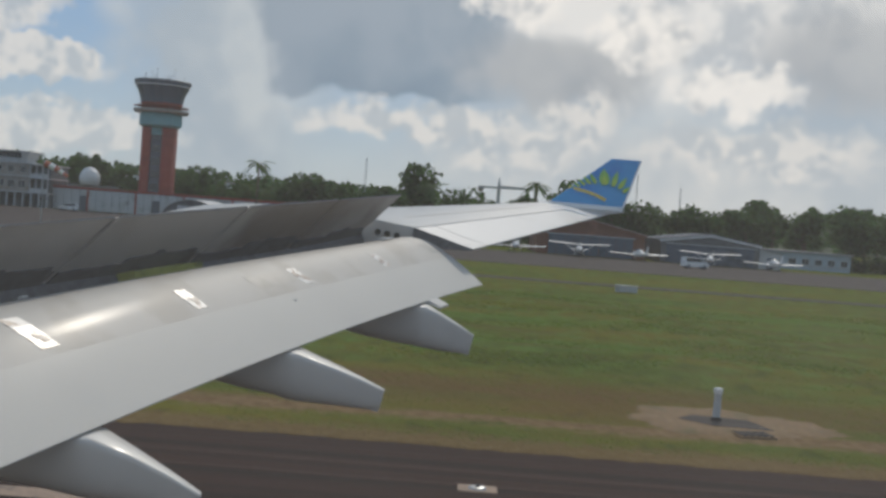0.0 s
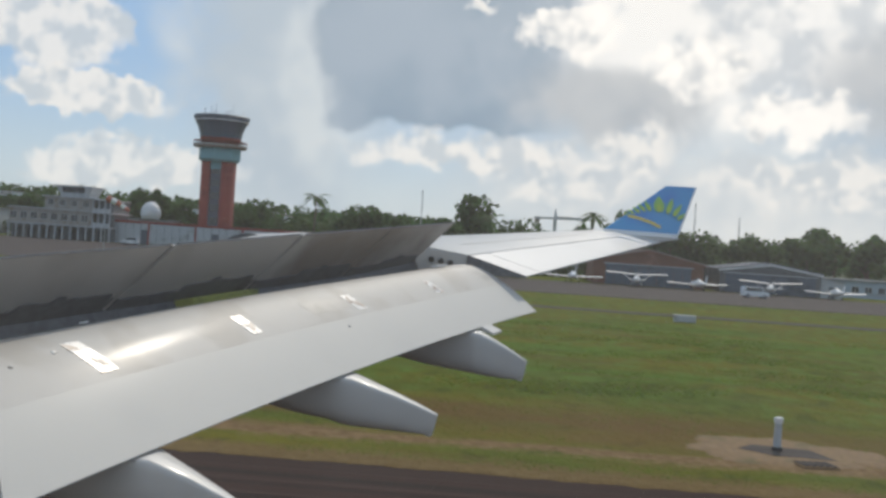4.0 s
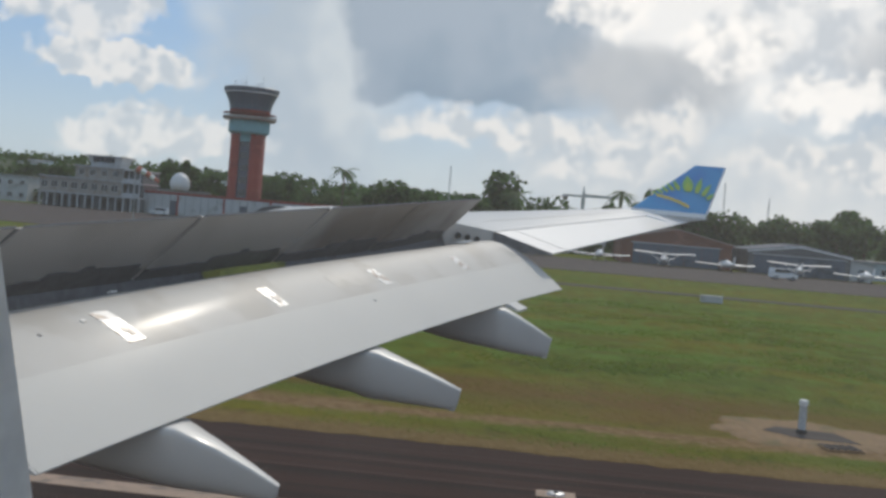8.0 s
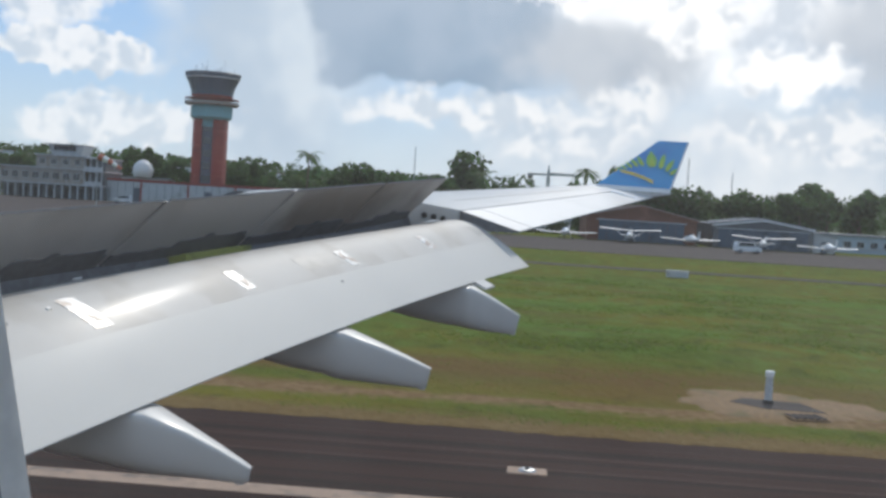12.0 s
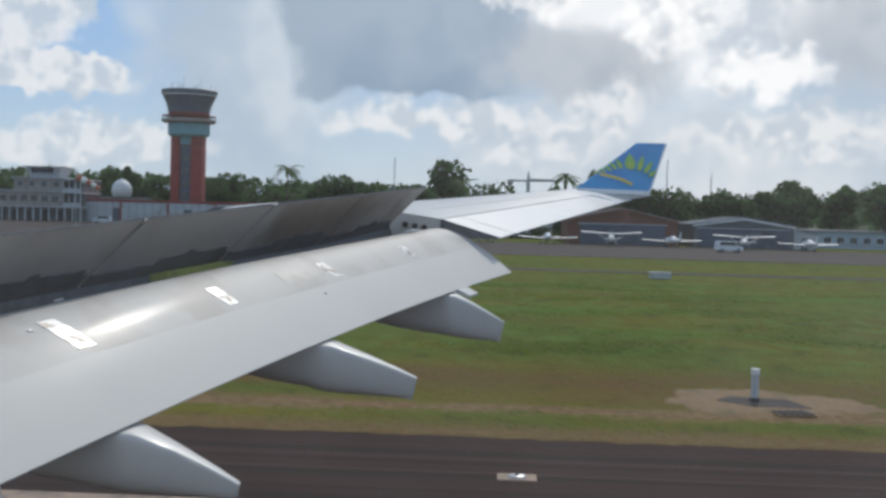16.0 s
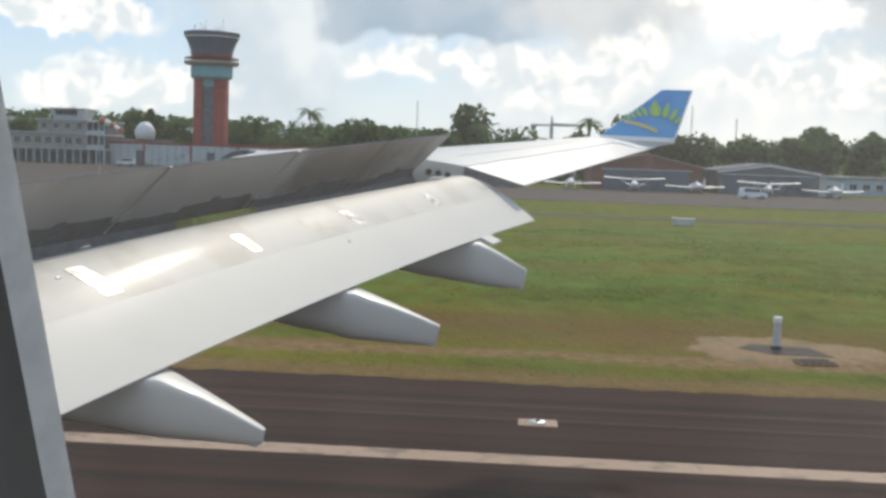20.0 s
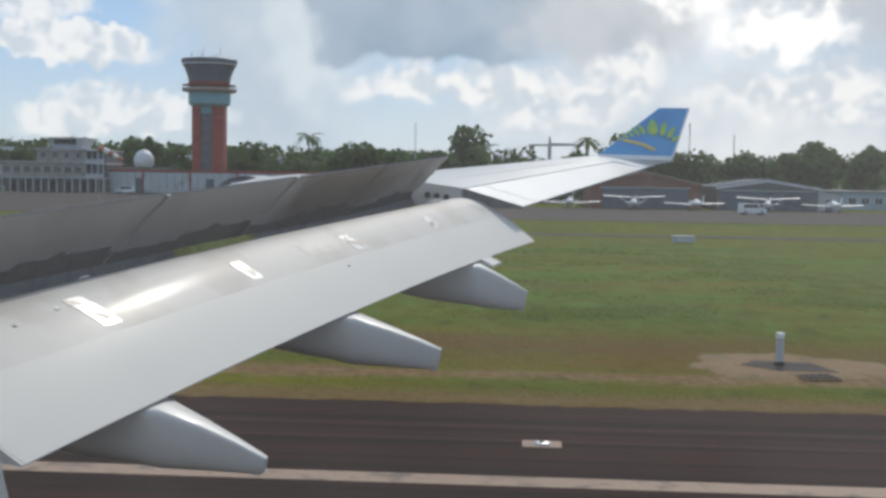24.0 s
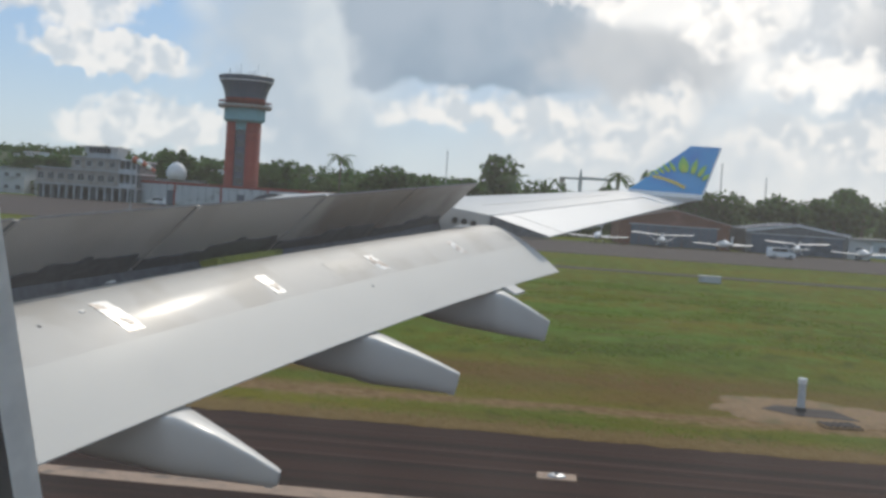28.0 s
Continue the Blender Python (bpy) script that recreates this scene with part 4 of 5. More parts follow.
def make_shrub(seed):
    rng = random.Random(seed)
    t = thing("shrub", 0, 0, 0, "dense dark green shrub at the foot of the woods", "shrub", "shrubs along the woods")
    bm = bmesh.new()
    for k in range(3):
        a = k * 2.1
        tube((0, 0, -0.2), (math.cos(a), math.sin(a), 1.4), 0.09, 0.04, 5, bm)
    part("stem", bm, "bark", t)
    lobes = [(rng.uniform(-2.2, 2.2), rng.uniform(-1.2, 1.2), rng.uniform(0.8, 2.4), 1.7, 1.4, 1.3) for _ in range(5)]
    v, f = leaf_cloud(rng, lobes, 300, 0.5)
    raw("foliage", v, f, "leaf_light", t)
    return t


ROUND = "dark green broad-crowned tropical tree in the woodland belt"
kinds = [make_tree(11, 11.5, 5.6, ROUND), make_tree(12, 13.0, 6.0, ROUND), make_tree(13, 10.0, 5.2, ROUND, "leaf_light"), make_tree(14, 12.0, 4.6, ROUND), make_tree(15, 14.5, 3.4, "tall slim dark green casuarina-like tree with ragged top", slim=True), make_tree(16, 9.0, 5.0, ROUND, "leaf_light"), make_tree(17, 15.0, 7.0, "large spreading dark green tree behind the buildings", n=900)]
palms = [make_palm(21, 12.0), make_palm(22, 10.0)]
shrubs = [make_shrub(31), make_shrub(32)]
rng = random.Random(7)
first = set()


def plant(src, x, y, s, turn):
    if src.name not in first:
        first.add(src.name)
        src.matrix_basis = pose(x, y, 0, 0, 0, turn)
        src.scale = (s, s, s)
        return src
    c = copy_thing(src, pose(x, y, 0, 0, 0, turn))
    c.scale = (s, s, s)
    return c


x = -175.0
while x < 120.0:
    k = rng.choice([0, 0, 1, 1, 2, 3, 3, 4, 5, 6])
    far = 324 if x < -20 else 248
    plant(kinds[k], x, far + rng.uniform(-8, 22), (rng.uniform(0.85, 1.12) * (1.10 if x > 38 else 1.04) if x > 12 else rng.uniform(0.66, 1.10)), rng.uniform(0, 360))
    x += rng.uniform(2.6, 5.2)
x = -190.0
while x < 130.0:
    plant(kinds[rng.choice([0, 1, 2, 3, 6])], x, rng.uniform(352, 385) if x < -20 else rng.uniform(300, 345), rng.uniform(0.85, 1.1), rng.uniform(0, 360))
    x += rng.uniform(5.0, 9.0)
x = -170.0
while x < 125.0:
    plant(rng.choice(shrubs), x, (308 if x < -20 else 243) + rng.uniform(-3, 6), rng.uniform(0.8, 1.5), rng.uniform(-30, 30))
    x += rng.uniform(3.5, 6.0)
for i, px in enumerate((-46.0, -8.0, 15.0)):
    plant(palms[i % 2], px, 250 + 4 * i, 1.15, 60 * i)

plant(kinds[4], -108.0, 334.0, 1.2, 40)
plant(kinds[6], -47.0, 330.0, 0.95, 10)
# wooded hills far behind
def hill_height(x, y):
    h = 15 * math.exp(-((x + 330) / 170) ** 2) + 9 * math.exp(-((x + 90) / 120) ** 2) + 20 * math.exp(-((x - 330) / 150) ** 2) + 6
    return h * math.exp(-((y - 760) / 130) ** 2) + 2.0 * noise.noise((x / 40, y / 40, 0))


hx, hy = np.linspace(-700, 700, 71), np.linspace(480, 1050, 21)
verts = [(x, y, hill_height(x, y) - 0.9) for y in hy for x in hx]
faces = [(j * 71 + i, j * 71 + i + 1, (j + 1) * 71 + i + 1, (j + 1) * 71 + i) for j in range(20) for i in range(70)]
tagged(raw("backdrop_hills", verts, faces, "hill"), "low wooded hills far beyond the airfield", "hill", kind="structure")
rng = random.Random(9)
verts, faces = [], []
for _ in range(5200):
    x, y = rng.uniform(-480, 480), rng.uniform(560, 780)
    z, r = hill_height(x, y), rng.uniform(2.0, 4.5)
    v, f = leaf_cloud(rng, [(x, y, z + r * 0.5, r, r, r * 0.8)], 4, 2.0)
    n0 = len(verts)
    verts += v
    faces += [tuple(i + n0 for i in q) for q in f]
tagged(raw("hill_woods", verts, faces, "leaf"), "dense dark green woods over the far hills", "woods", kind="stuff")

# ---- buildings ----


def gable(w, eave, ridge):
    return [(-w / 2, 0.0), (w / 2, 0.0), (w / 2, eave), (0.0, ridge), (-w / 2, eave)]


def make_hangar(x, y, w, depth, eave, ridge, wall, door, roof, label, leaves=8, door_w=0.8, door_h=0.82, fascia="white"):
    h = thing("hangar", x, y, 0, label, "hangar", "hangars beside the apron")
    part("wall", prism(gable(w, eave, ridge), 0.15, depth), wall, h)
    for sx in (-1, 1):
        t = 0.14
        poly = [(0, ridge + 0.02), (sx * (w / 2 + 0.35), eave - 0.09), (sx * (w / 2 + 0.35), eave - 0.09 + t), (0, ridge + 0.02 + t)]
        r = part("roof", prism(poly, -0.35, depth + 0.3), roof, h)
        for k in range(int(depth / 2.2)):
            yy = -0.3 + 2.2 * k
            part("roof_rib", prism([(0, ridge + 0.16), (sx * (w / 2 + 0.35), eave + 0.05), (sx * (w / 2 + 0.35), eave + 0.10), (0, ridge + 0.21)], yy, yy + 0.09), roof, r)
    f = part("fascia", loft([[(-w / 2 - 0.3, yy, eave - 0.12), (0, yy, ridge - 0.02), (w / 2 + 0.3, yy, eave - 0.12), (w / 2 + 0.3, yy, eave - 0.42), (0, yy, ridge - 0.34), (-w / 2 - 0.3, yy, eave - 0.42)] for yy in (-0.30, -0.22)]), fascia, h)
    dw, dh = w * door_w, eave * door_h
    part("door_rail", box(-dw / 2 - 0.4, dw / 2 + 0.4, -0.05, 0.14, dh, dh + 0.18), "steel", h)
    for k in range(leaves):
        a = -dw / 2 + dw * k / leaves
        d = part("door_leaf", box(a + 0.03, a + dw / leaves - 0.03, 0.0 + 0.05 * (k % 2), 0.08 + 0.05 * (k % 2), 0.02, dh, 0.01), door, h)
        part("stile", box(a + 0.03, a + 0.13, -0.03 + 0.05 * (k % 2), 0.0 + 0.05 * (k % 2), 0.05, dh - 0.05), door, d)
    return h


hangar_a = make_hangar(23.0, 213, 20.0, 24, 4.5, 6.6, "brick", "hangar_blue", "rust", "blue-grey sliding-door hangar with red-brown side walls and a rusty roof", 10, 0.78, fascia="brick")
hangar_b = make_hangar(45.0, 213, 18.0, 20, 4.2, 5.5, "hangar_grey", "hangar_blue", "roof_grey", "long low grey hangar with blue-grey doors and a white roof edge", 9, 0.9)
hangar_c = make_hangar(-38.0, 256, 22.0, 22, 4.0, 5.9, "hangar_blue", "hangar_blue", "rust", "blue hangar with a weathered red-brown pitched roof", 10, 0.85)
annex = thing("hangar_annex", 56.3, 214, 0, "small white lean-to annex beside the grey hangar", "annex")
part("wall", prism([(-2, 0), (2, 0), (2, 2.9), (-2, 3.6)], 0, 9), "hangar_white", annex)
part("roof", prism([(-2.15, 3.62), (2.3, 2.88), (2.3, 3.0), (-2.15, 3.74)], -0.3, 9.2), "roof_grey", annex)
part("door", box(-0.6, 0.5, -0.06, 0.02, 0, 2.1, 0.01), "hangar_blue", annex)

arch = thing("arched_hangar", -63, 262, 0, "white round-topped metal hangar", "hangar", "hangars beside the apron")
ring = [(7.0 * math.cos(math.pi * k / 16), 4.7 * math.sin(math.pi * k / 16)) for k in range(17)]
part("shell", loft([[(px, yy, pz) for px, pz in ring] + [(px * 0.985, yy, pz * 0.985) for px, pz in ring[::-1]] for yy in np.linspace(0, 20, 6)]), "hangar_white", arch, "", True)
part("end_wall", prism(ring, 0.5, 0.7), "hangar_grey", arch)
part("door", box(-3.2, 3.2, 0.35, 0.48, 0, 3.2, 0.02), "hangar_white", arch)


def make_block(name, x, y, w, depth, floors, label, category, wall="white", roof="roof_grey", bays=8, storey=3.2, flat=True):
    b = thing(name, x, y, 0, label, category)
    H = floors * storey
    part("wall", box(-w / 2, w / 2, 0, depth, -0.05, H), wall, b)
    part("roof", box(-w / 2 - 0.4, w / 2 + 0.4, -0.5, depth + 0.4, H, H + 0.32, 0.03), roof, b)
    for f in range(floors):
        part("string_course", box(-w / 2 - 0.03, w / 2 + 0.03, -0.08, -0.003, f * storey + 0.75, f * storey + 0.87), "concrete", b)
        for k in range(bays):
            cx = -w / 2 + w * (k + 0.5) / bays
            ww = min(1.5, w / bays * 0.6)
            win = part("window", box(cx - ww / 2, cx + ww / 2, -0.06, -0.004, f * storey + 1.0, f * storey + 2.3), "white", b)
            for s in (-1, 1):
                part("pane", box(cx + (0.04 if s > 0 else -ww / 2 + 0.07), cx + (ww / 2 - 0.07 if s > 0 else -0.04), -0.075, -0.062, f * storey + 1.07, f * storey + 2.23), "glass", win)
    return b


# the control tower
tower = thing("control_tower", -81.5, 300, 0, "tall red control tower with teal collar and dark glazed cab", "control tower")
for sx in (-1, 1):
    plan = [(sx * 1.5, 3.2), (sx * 1.5, -3.2)] + [(sx * (2.6 + 1.6 * math.sin(radians(a))), -1.6 - 1.6 * math.cos(radians(a))) for a in range(0, 91, 15)] + [(sx * (2.6 + 1.6 * math.cos(radians(a))), 1.6 + 1.6 * math.sin(radians(a))) for a in range(0, 91, 15)]
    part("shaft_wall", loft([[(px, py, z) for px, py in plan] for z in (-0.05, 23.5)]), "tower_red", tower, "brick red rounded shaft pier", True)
    for k in range(1, 6):
        part("joint_band", loft([[(px * 1.004, py * 1.006, z) for px, py in plan[1:]] for z in (3.9 * k, 3.9 * k + 0.12)]), "roof_red", tower)
part("shaft_core", box(-1.46, 1.46, -2.6, 2.6, 0, 23.4), "tower_dark", tower, "dark recessed stair core")
for k in range(6):
    part("stair_window", box(-1.0, 1.0, -2.72, -2.62, 3.0 + 3.3 * k, 4.6 + 3.3 * k), "glass", tower)
part("collar", spin([(4.9, 22.6), (5.6, 23.2), (5.6, 26.0), (5.3, 26.3)], 8), "tower_teal", tower, "pale teal service floor")
gal = part("gallery", spin([(5.2, 26.3), (6.7, 26.3), (7.05, 26.6), (7.05, 27.0), (6.7, 27.25), (5.2, 27.25)], 24), "concrete", tower, "thick rounded walkway ring round the tower")
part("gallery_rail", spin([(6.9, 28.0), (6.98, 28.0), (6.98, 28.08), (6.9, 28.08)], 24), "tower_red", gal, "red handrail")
for k in range(24):
    a = 2 * math.pi * k / 24
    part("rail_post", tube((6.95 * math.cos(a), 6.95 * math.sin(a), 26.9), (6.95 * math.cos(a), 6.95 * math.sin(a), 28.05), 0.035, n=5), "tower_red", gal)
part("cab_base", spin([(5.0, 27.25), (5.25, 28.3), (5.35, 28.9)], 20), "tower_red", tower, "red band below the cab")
CAB = [(5.3, 28.9), (5.5, 30.2), (5.9, 31.4), (6.45, 32.6), (6.9, 33.4)]
cab = part("cab", spin(CAB, 20), "cab_glass", tower, "outward-flaring dark slate cab glazing")
for k in range(20):
    a = 2 * math.pi * k / 20
    bm = bmesh.new()
    for (r0, z0), (r1, z1) in zip(CAB, CAB[1:]):
        tube((r0 * math.cos(a), r0 * math.sin(a), z0), (r1 * math.cos(a), r1 * math.sin(a), z1), 0.07, n=5, bm=bm)
    part("mullion", bm, "tower_dark", cab)
part("recess_head", box(-1.4, 1.4, -3.0, -2.65, 20.7, 22.6), "tower_teal", tower, "teal panel over the stair recess")
part("cab_roof", spin([(6.9, 33.4), (7.05, 33.5), (7.3, 34.6), (7.1, 34.75), (1.0, 34.9)], 24), "tower_dark", tower, "dark cab roof with pale rim")
part("roof_rim", spin([(6.9, 33.28), (7.1, 33.28), (7.1, 33.5), (6.9, 33.5)], 24), "white", tower)
rng = random.Random(3)
for k in range(13):
    a, r, hgt = rng.uniform(0, 6.28), rng.uniform(2.0, 6.3), rng.choice([0.8, 1.0, 1.2, 1.6, 2.8])
    m = part("aerial", tube((r * math.cos(a), r * math.sin(a), 34.5), (r * math.cos(a), r * math.sin(a), 34.7 + hgt), 0.07, 0.04, 5), "steel", tower)
    part("aerial_head", tube((r * math.cos(a), r * math.sin(a), 34.7 + hgt), (r * math.cos(a), r * math.sin(a), 35.0 + hgt), 0.16, 0.12, 6), "white", m)

# the long walled building at the tower's foot, and others in the row
store = thing("technical_building", -63, 284, 0, "long low pale panelled building with a red parapet below the tower", "building")
part("wall", box(-43, 43, 0.12, 10, -0.05, 5.2), "hangar_grey", store)
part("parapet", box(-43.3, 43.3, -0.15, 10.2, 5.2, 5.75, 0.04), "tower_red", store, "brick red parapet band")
for k in range(43):
    if k % 9 == 5:
        part("doorway", box(-43 + 2 * k + 0.2, -43 + 2 * k + 1.8, 0.02, 0.10, 0, 3.6), "tower_dark", store, "dark doorway")
        part("lintel", box(-43 + 2 * k + 0.1, -43 + 2 * k + 1.9, 0.0, 0.10, 3.65, 5.15), "hangar_white", store)
    else:
        part("wall_panel", box(-43 + 2 * k + 0.06, -43 + 2 * k + 1.94, 0.0, 0.10, 0.02, 5.12, 0.01), "hangar_white", store)
for k in range(0, 44, 6):
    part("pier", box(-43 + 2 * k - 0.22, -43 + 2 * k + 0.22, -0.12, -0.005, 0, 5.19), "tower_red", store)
old = thing("old_terminal", -115.5, 280, 0, "old white three-storey terminal with arcade, loggias and rooftop lookout", "building")
# arcade shadow is painted in: this floor is darker grey than the walls above
part("ground_floor", box(-13, 13, 1.6, 14, -0.05, 3.5), "hangar_grey", old, "ground floor behind the arcade, its shade put into dark grey")
part("upper_wall", box(-13, 8.2, 0.0, 14, 3.5, 7.2), "concrete", old, "weathered white first floor")
part("top_wall", box(-4.2, 8.2, 0.4, 13, 7.5, 10.4), "concrete", old, "set-back second floor")
for z, x0, x1, y0 in ((3.3, -13.4, 13.2, -0.5), (7.2, -13.4, 8.6, -0.45), (10.4, -4.7, 8.8, -0.1)):
    part("floor_slab", box(x0, x1, y0, 14.3, z, z + 0.3, 0.03), "hangar_white", old, "projecting white slab edge")
for k in range(14):
    part("arcade_post", box(-13.0 + 1.98 * k, -12.65 + 1.98 * k, -0.35, -0.05, -0.05, 3.3), "hangar_white", old)
for k in range(7):
    part("arcade_door", box(-12.2 + 3.6 * k, -10.2 + 3.6 * k, 1.5, 1.58, 0.0, 2.6), "glass", old, "dark glazed doorway")
for k in range(8):
    cx = -11.8 + 2.6 * k
    win = part("window", box(cx - 0.85, cx + 0.85, -0.06, -0.004, 4.6, 6.3), "hangar_white", old)
    for q in (-1, 1):
        part("pane", box(cx + (0.05 if q > 0 else -0.78), cx + (0.78 if q > 0 else -0.05), -0.075, -0.062, 4.68, 6.22), "glass", win)
for k in range(4):
    cx = -2.6 + 3.0 * k
    win = part("window", box(cx - 0.8, cx + 0.8, 0.34, 0.396, 8.3, 9.8), "hangar_white", old)
    part("pane", box(cx - 0.7, cx + 0.7, 0.32, 0.337, 8.4, 9.7), "glass", win)
# the loggias' shade is painted in with the same dark grey
part("loggia_back", box(8.5, 12.8, 2.2, 14, 3.6, 10.2), "hangar_grey", old, "back wall of the loggias, its shade put into dark grey")
for z in (6.9, 10.2):
    part("loggia_slab", box(8.2, 13.2, -0.6, 14, z, z + 0.28, 0.03), "hangar_white", old, "white loggia slab")
for z in (3.6, 7.18):
    part("loggia_parapet", box(8.65, 13.0, -0.5, -0.35, z, z + 0.95), "hangar_white", old)
    for k in range(4):
        part("loggia_post", box(8.4 + 1.45 * k, 8.64 + 1.45 * k, -0.32, -0.08, z, z + (3.3 if z < 4 else 3.02)), "hangar_white", old)
look_out = part("lookout", loft([[(2.5 + px * s, 6 + py * s, pz) for px, py in ((-4.2, -3.4), (-3.0, -4.2), (3.0, -4.2), (4.2, -3.4), (4.2, 3.4), (-4.2, 3.4))] for s, pz in ((0.9, 10.7), (0.9, 11.6), (0.96, 11.6), (1.08, 13.2))]), "hangar_white", old, "flared rooftop lookout cab")
for k in range(6):
    x0 = -0.3 + 0.95 * k
    part("cab_pane", loft([[(x0, 2.0 - 0.03 - d, 11.75), (x0 + 0.8, 1.97 - d, 11.75), (x0 + 0.84, 1.54 - d, 13.05), (x0 - 0.04, 1.54 - d, 13.05)] for d in (0.0, 0.05)]), "glass", look_out)
part("lookout_roof", box(-2.6, 7.6, 0.9, 11.0, 13.2, 13.5, 0.05), "hangar_white", look_out)
for k in range(5):
    part("roof_aerial", tube((0.2 + 1.1 * k, 3.0, 13.45), (0.2 + 1.1 * k, 3.0, 14.2 + 0.35 * ((k * 2) % 3)), 0.06, 0.04, 5), "steel", look_out)
wing_b = make_block("terminal_wing", -164, 300, 46, 12, 2, "long grey-white two-storey terminal wing", "building", "hangar_white", "roof_grey", 14, 3.3)
office = make_block("airfield_office", 68, 232, 18, 9, 1, "low pale blue single-storey airfield office", "building", "office_blue", "roof_grey", 7, 3.3)
depot = make_block("apron_depot", 0, 246, 24, 10, 1, "low white depot with a pale flat roof behind the wing tip", "building", "white", "hangar_white", 9, 3.6)
rng = random.Random(12)
house = make_block("hill_house", -150, 600, 12, 9, 1, "small pale house among the trees on the hillside", "house", "white", "rust", 4, 3.2)
house.location.z = hill_height(-150, 600) + 3
for _ in range(9):
    hx0, hy0 = rng.uniform(-330, -40), rng.uniform(590, 680)
    copy_thing(house, pose(hx0, hy0, hill_height(hx0, hy0) + rng.uniform(1.0, 3.0), 0, 0, rng.uniform(-20, 20)))

radar = make_block("radar_building", -103, 312, 16, 9, 2, "pale two-storey building with a white radar dome", "building", "hangar_white", "roof_grey", 6, 3.1)
part("radome", spin([(2.3, 6.5), (2.75, 7.6), (2.7, 8.8), (2.2, 10.0), (1.3, 10.9), (0.3, 11.3)], 18), "white", radar, "white ribbed radar dome")

# masts and crane
for mx, my, mh in ((-38, 420, 24), (62, 430, 26), (80, 440, 22)):
    m = thing("radio_mast", mx, my, 0, "thin steel lattice radio mast", "mast", "masts behind the airfield")
    for a in range(3):
        ca, sa = math.cos(a * 2.094), math.sin(a * 2.094)
        part("leg", tube((0.5 * ca, 0.5 * sa, -0.1), (0.22 * ca, 0.22 * sa, mh), 0.10, 0.07, 5), "steel", m)
    for k in range(int(mh / 2)):
        a = k * 2.094
        r0 = 0.5 - 0.28 * (2 * k) / mh
        part("brace", tube((r0 * math.cos(a), r0 * math.sin(a), 2 * k + 0.2), (r0 * math.cos(a + 2.094), r0 * math.sin(a + 2.094), 2 * k + 1.9), 0.05, n=4), "steel", m)
crane = thing("tower_crane", 12, 470, 0, "white tower crane standing far behind the airfield", "crane")
part("mast", box(-0.7, 0.7, -0.7, 0.7, -0.1, 17.5), "hangar_white", crane)
part("jib", prism([(-0.5, 17.6), (21, 18.0), (21, 18.5), (-0.5, 19.0)], -0.5, 0.5), "hangar_white", crane)
part("counter_jib", box(-8.5, -0.5, -0.6, 0.6, 17.6, 18.4), "hangar_white", crane)
part("counterweight", box(-8.4, -6.2, -0.8, 0.8, 16.2, 17.6, 0.1), "concrete", crane)
part("apex", loft([[(-0.6, -0.5, 18.9), (0.6, -0.5, 18.9), (0.6, 0.5, 18.9), (-0.6, 0.5, 18.9)], [(-0.1, -0.1, 22.2), (0.1, -0.1, 22.2), (0.1, 0.1, 22.2), (-0.1, 0.1, 22.2)]]), "hangar_white", crane)

# ---- light aircraft on the apron edge ----


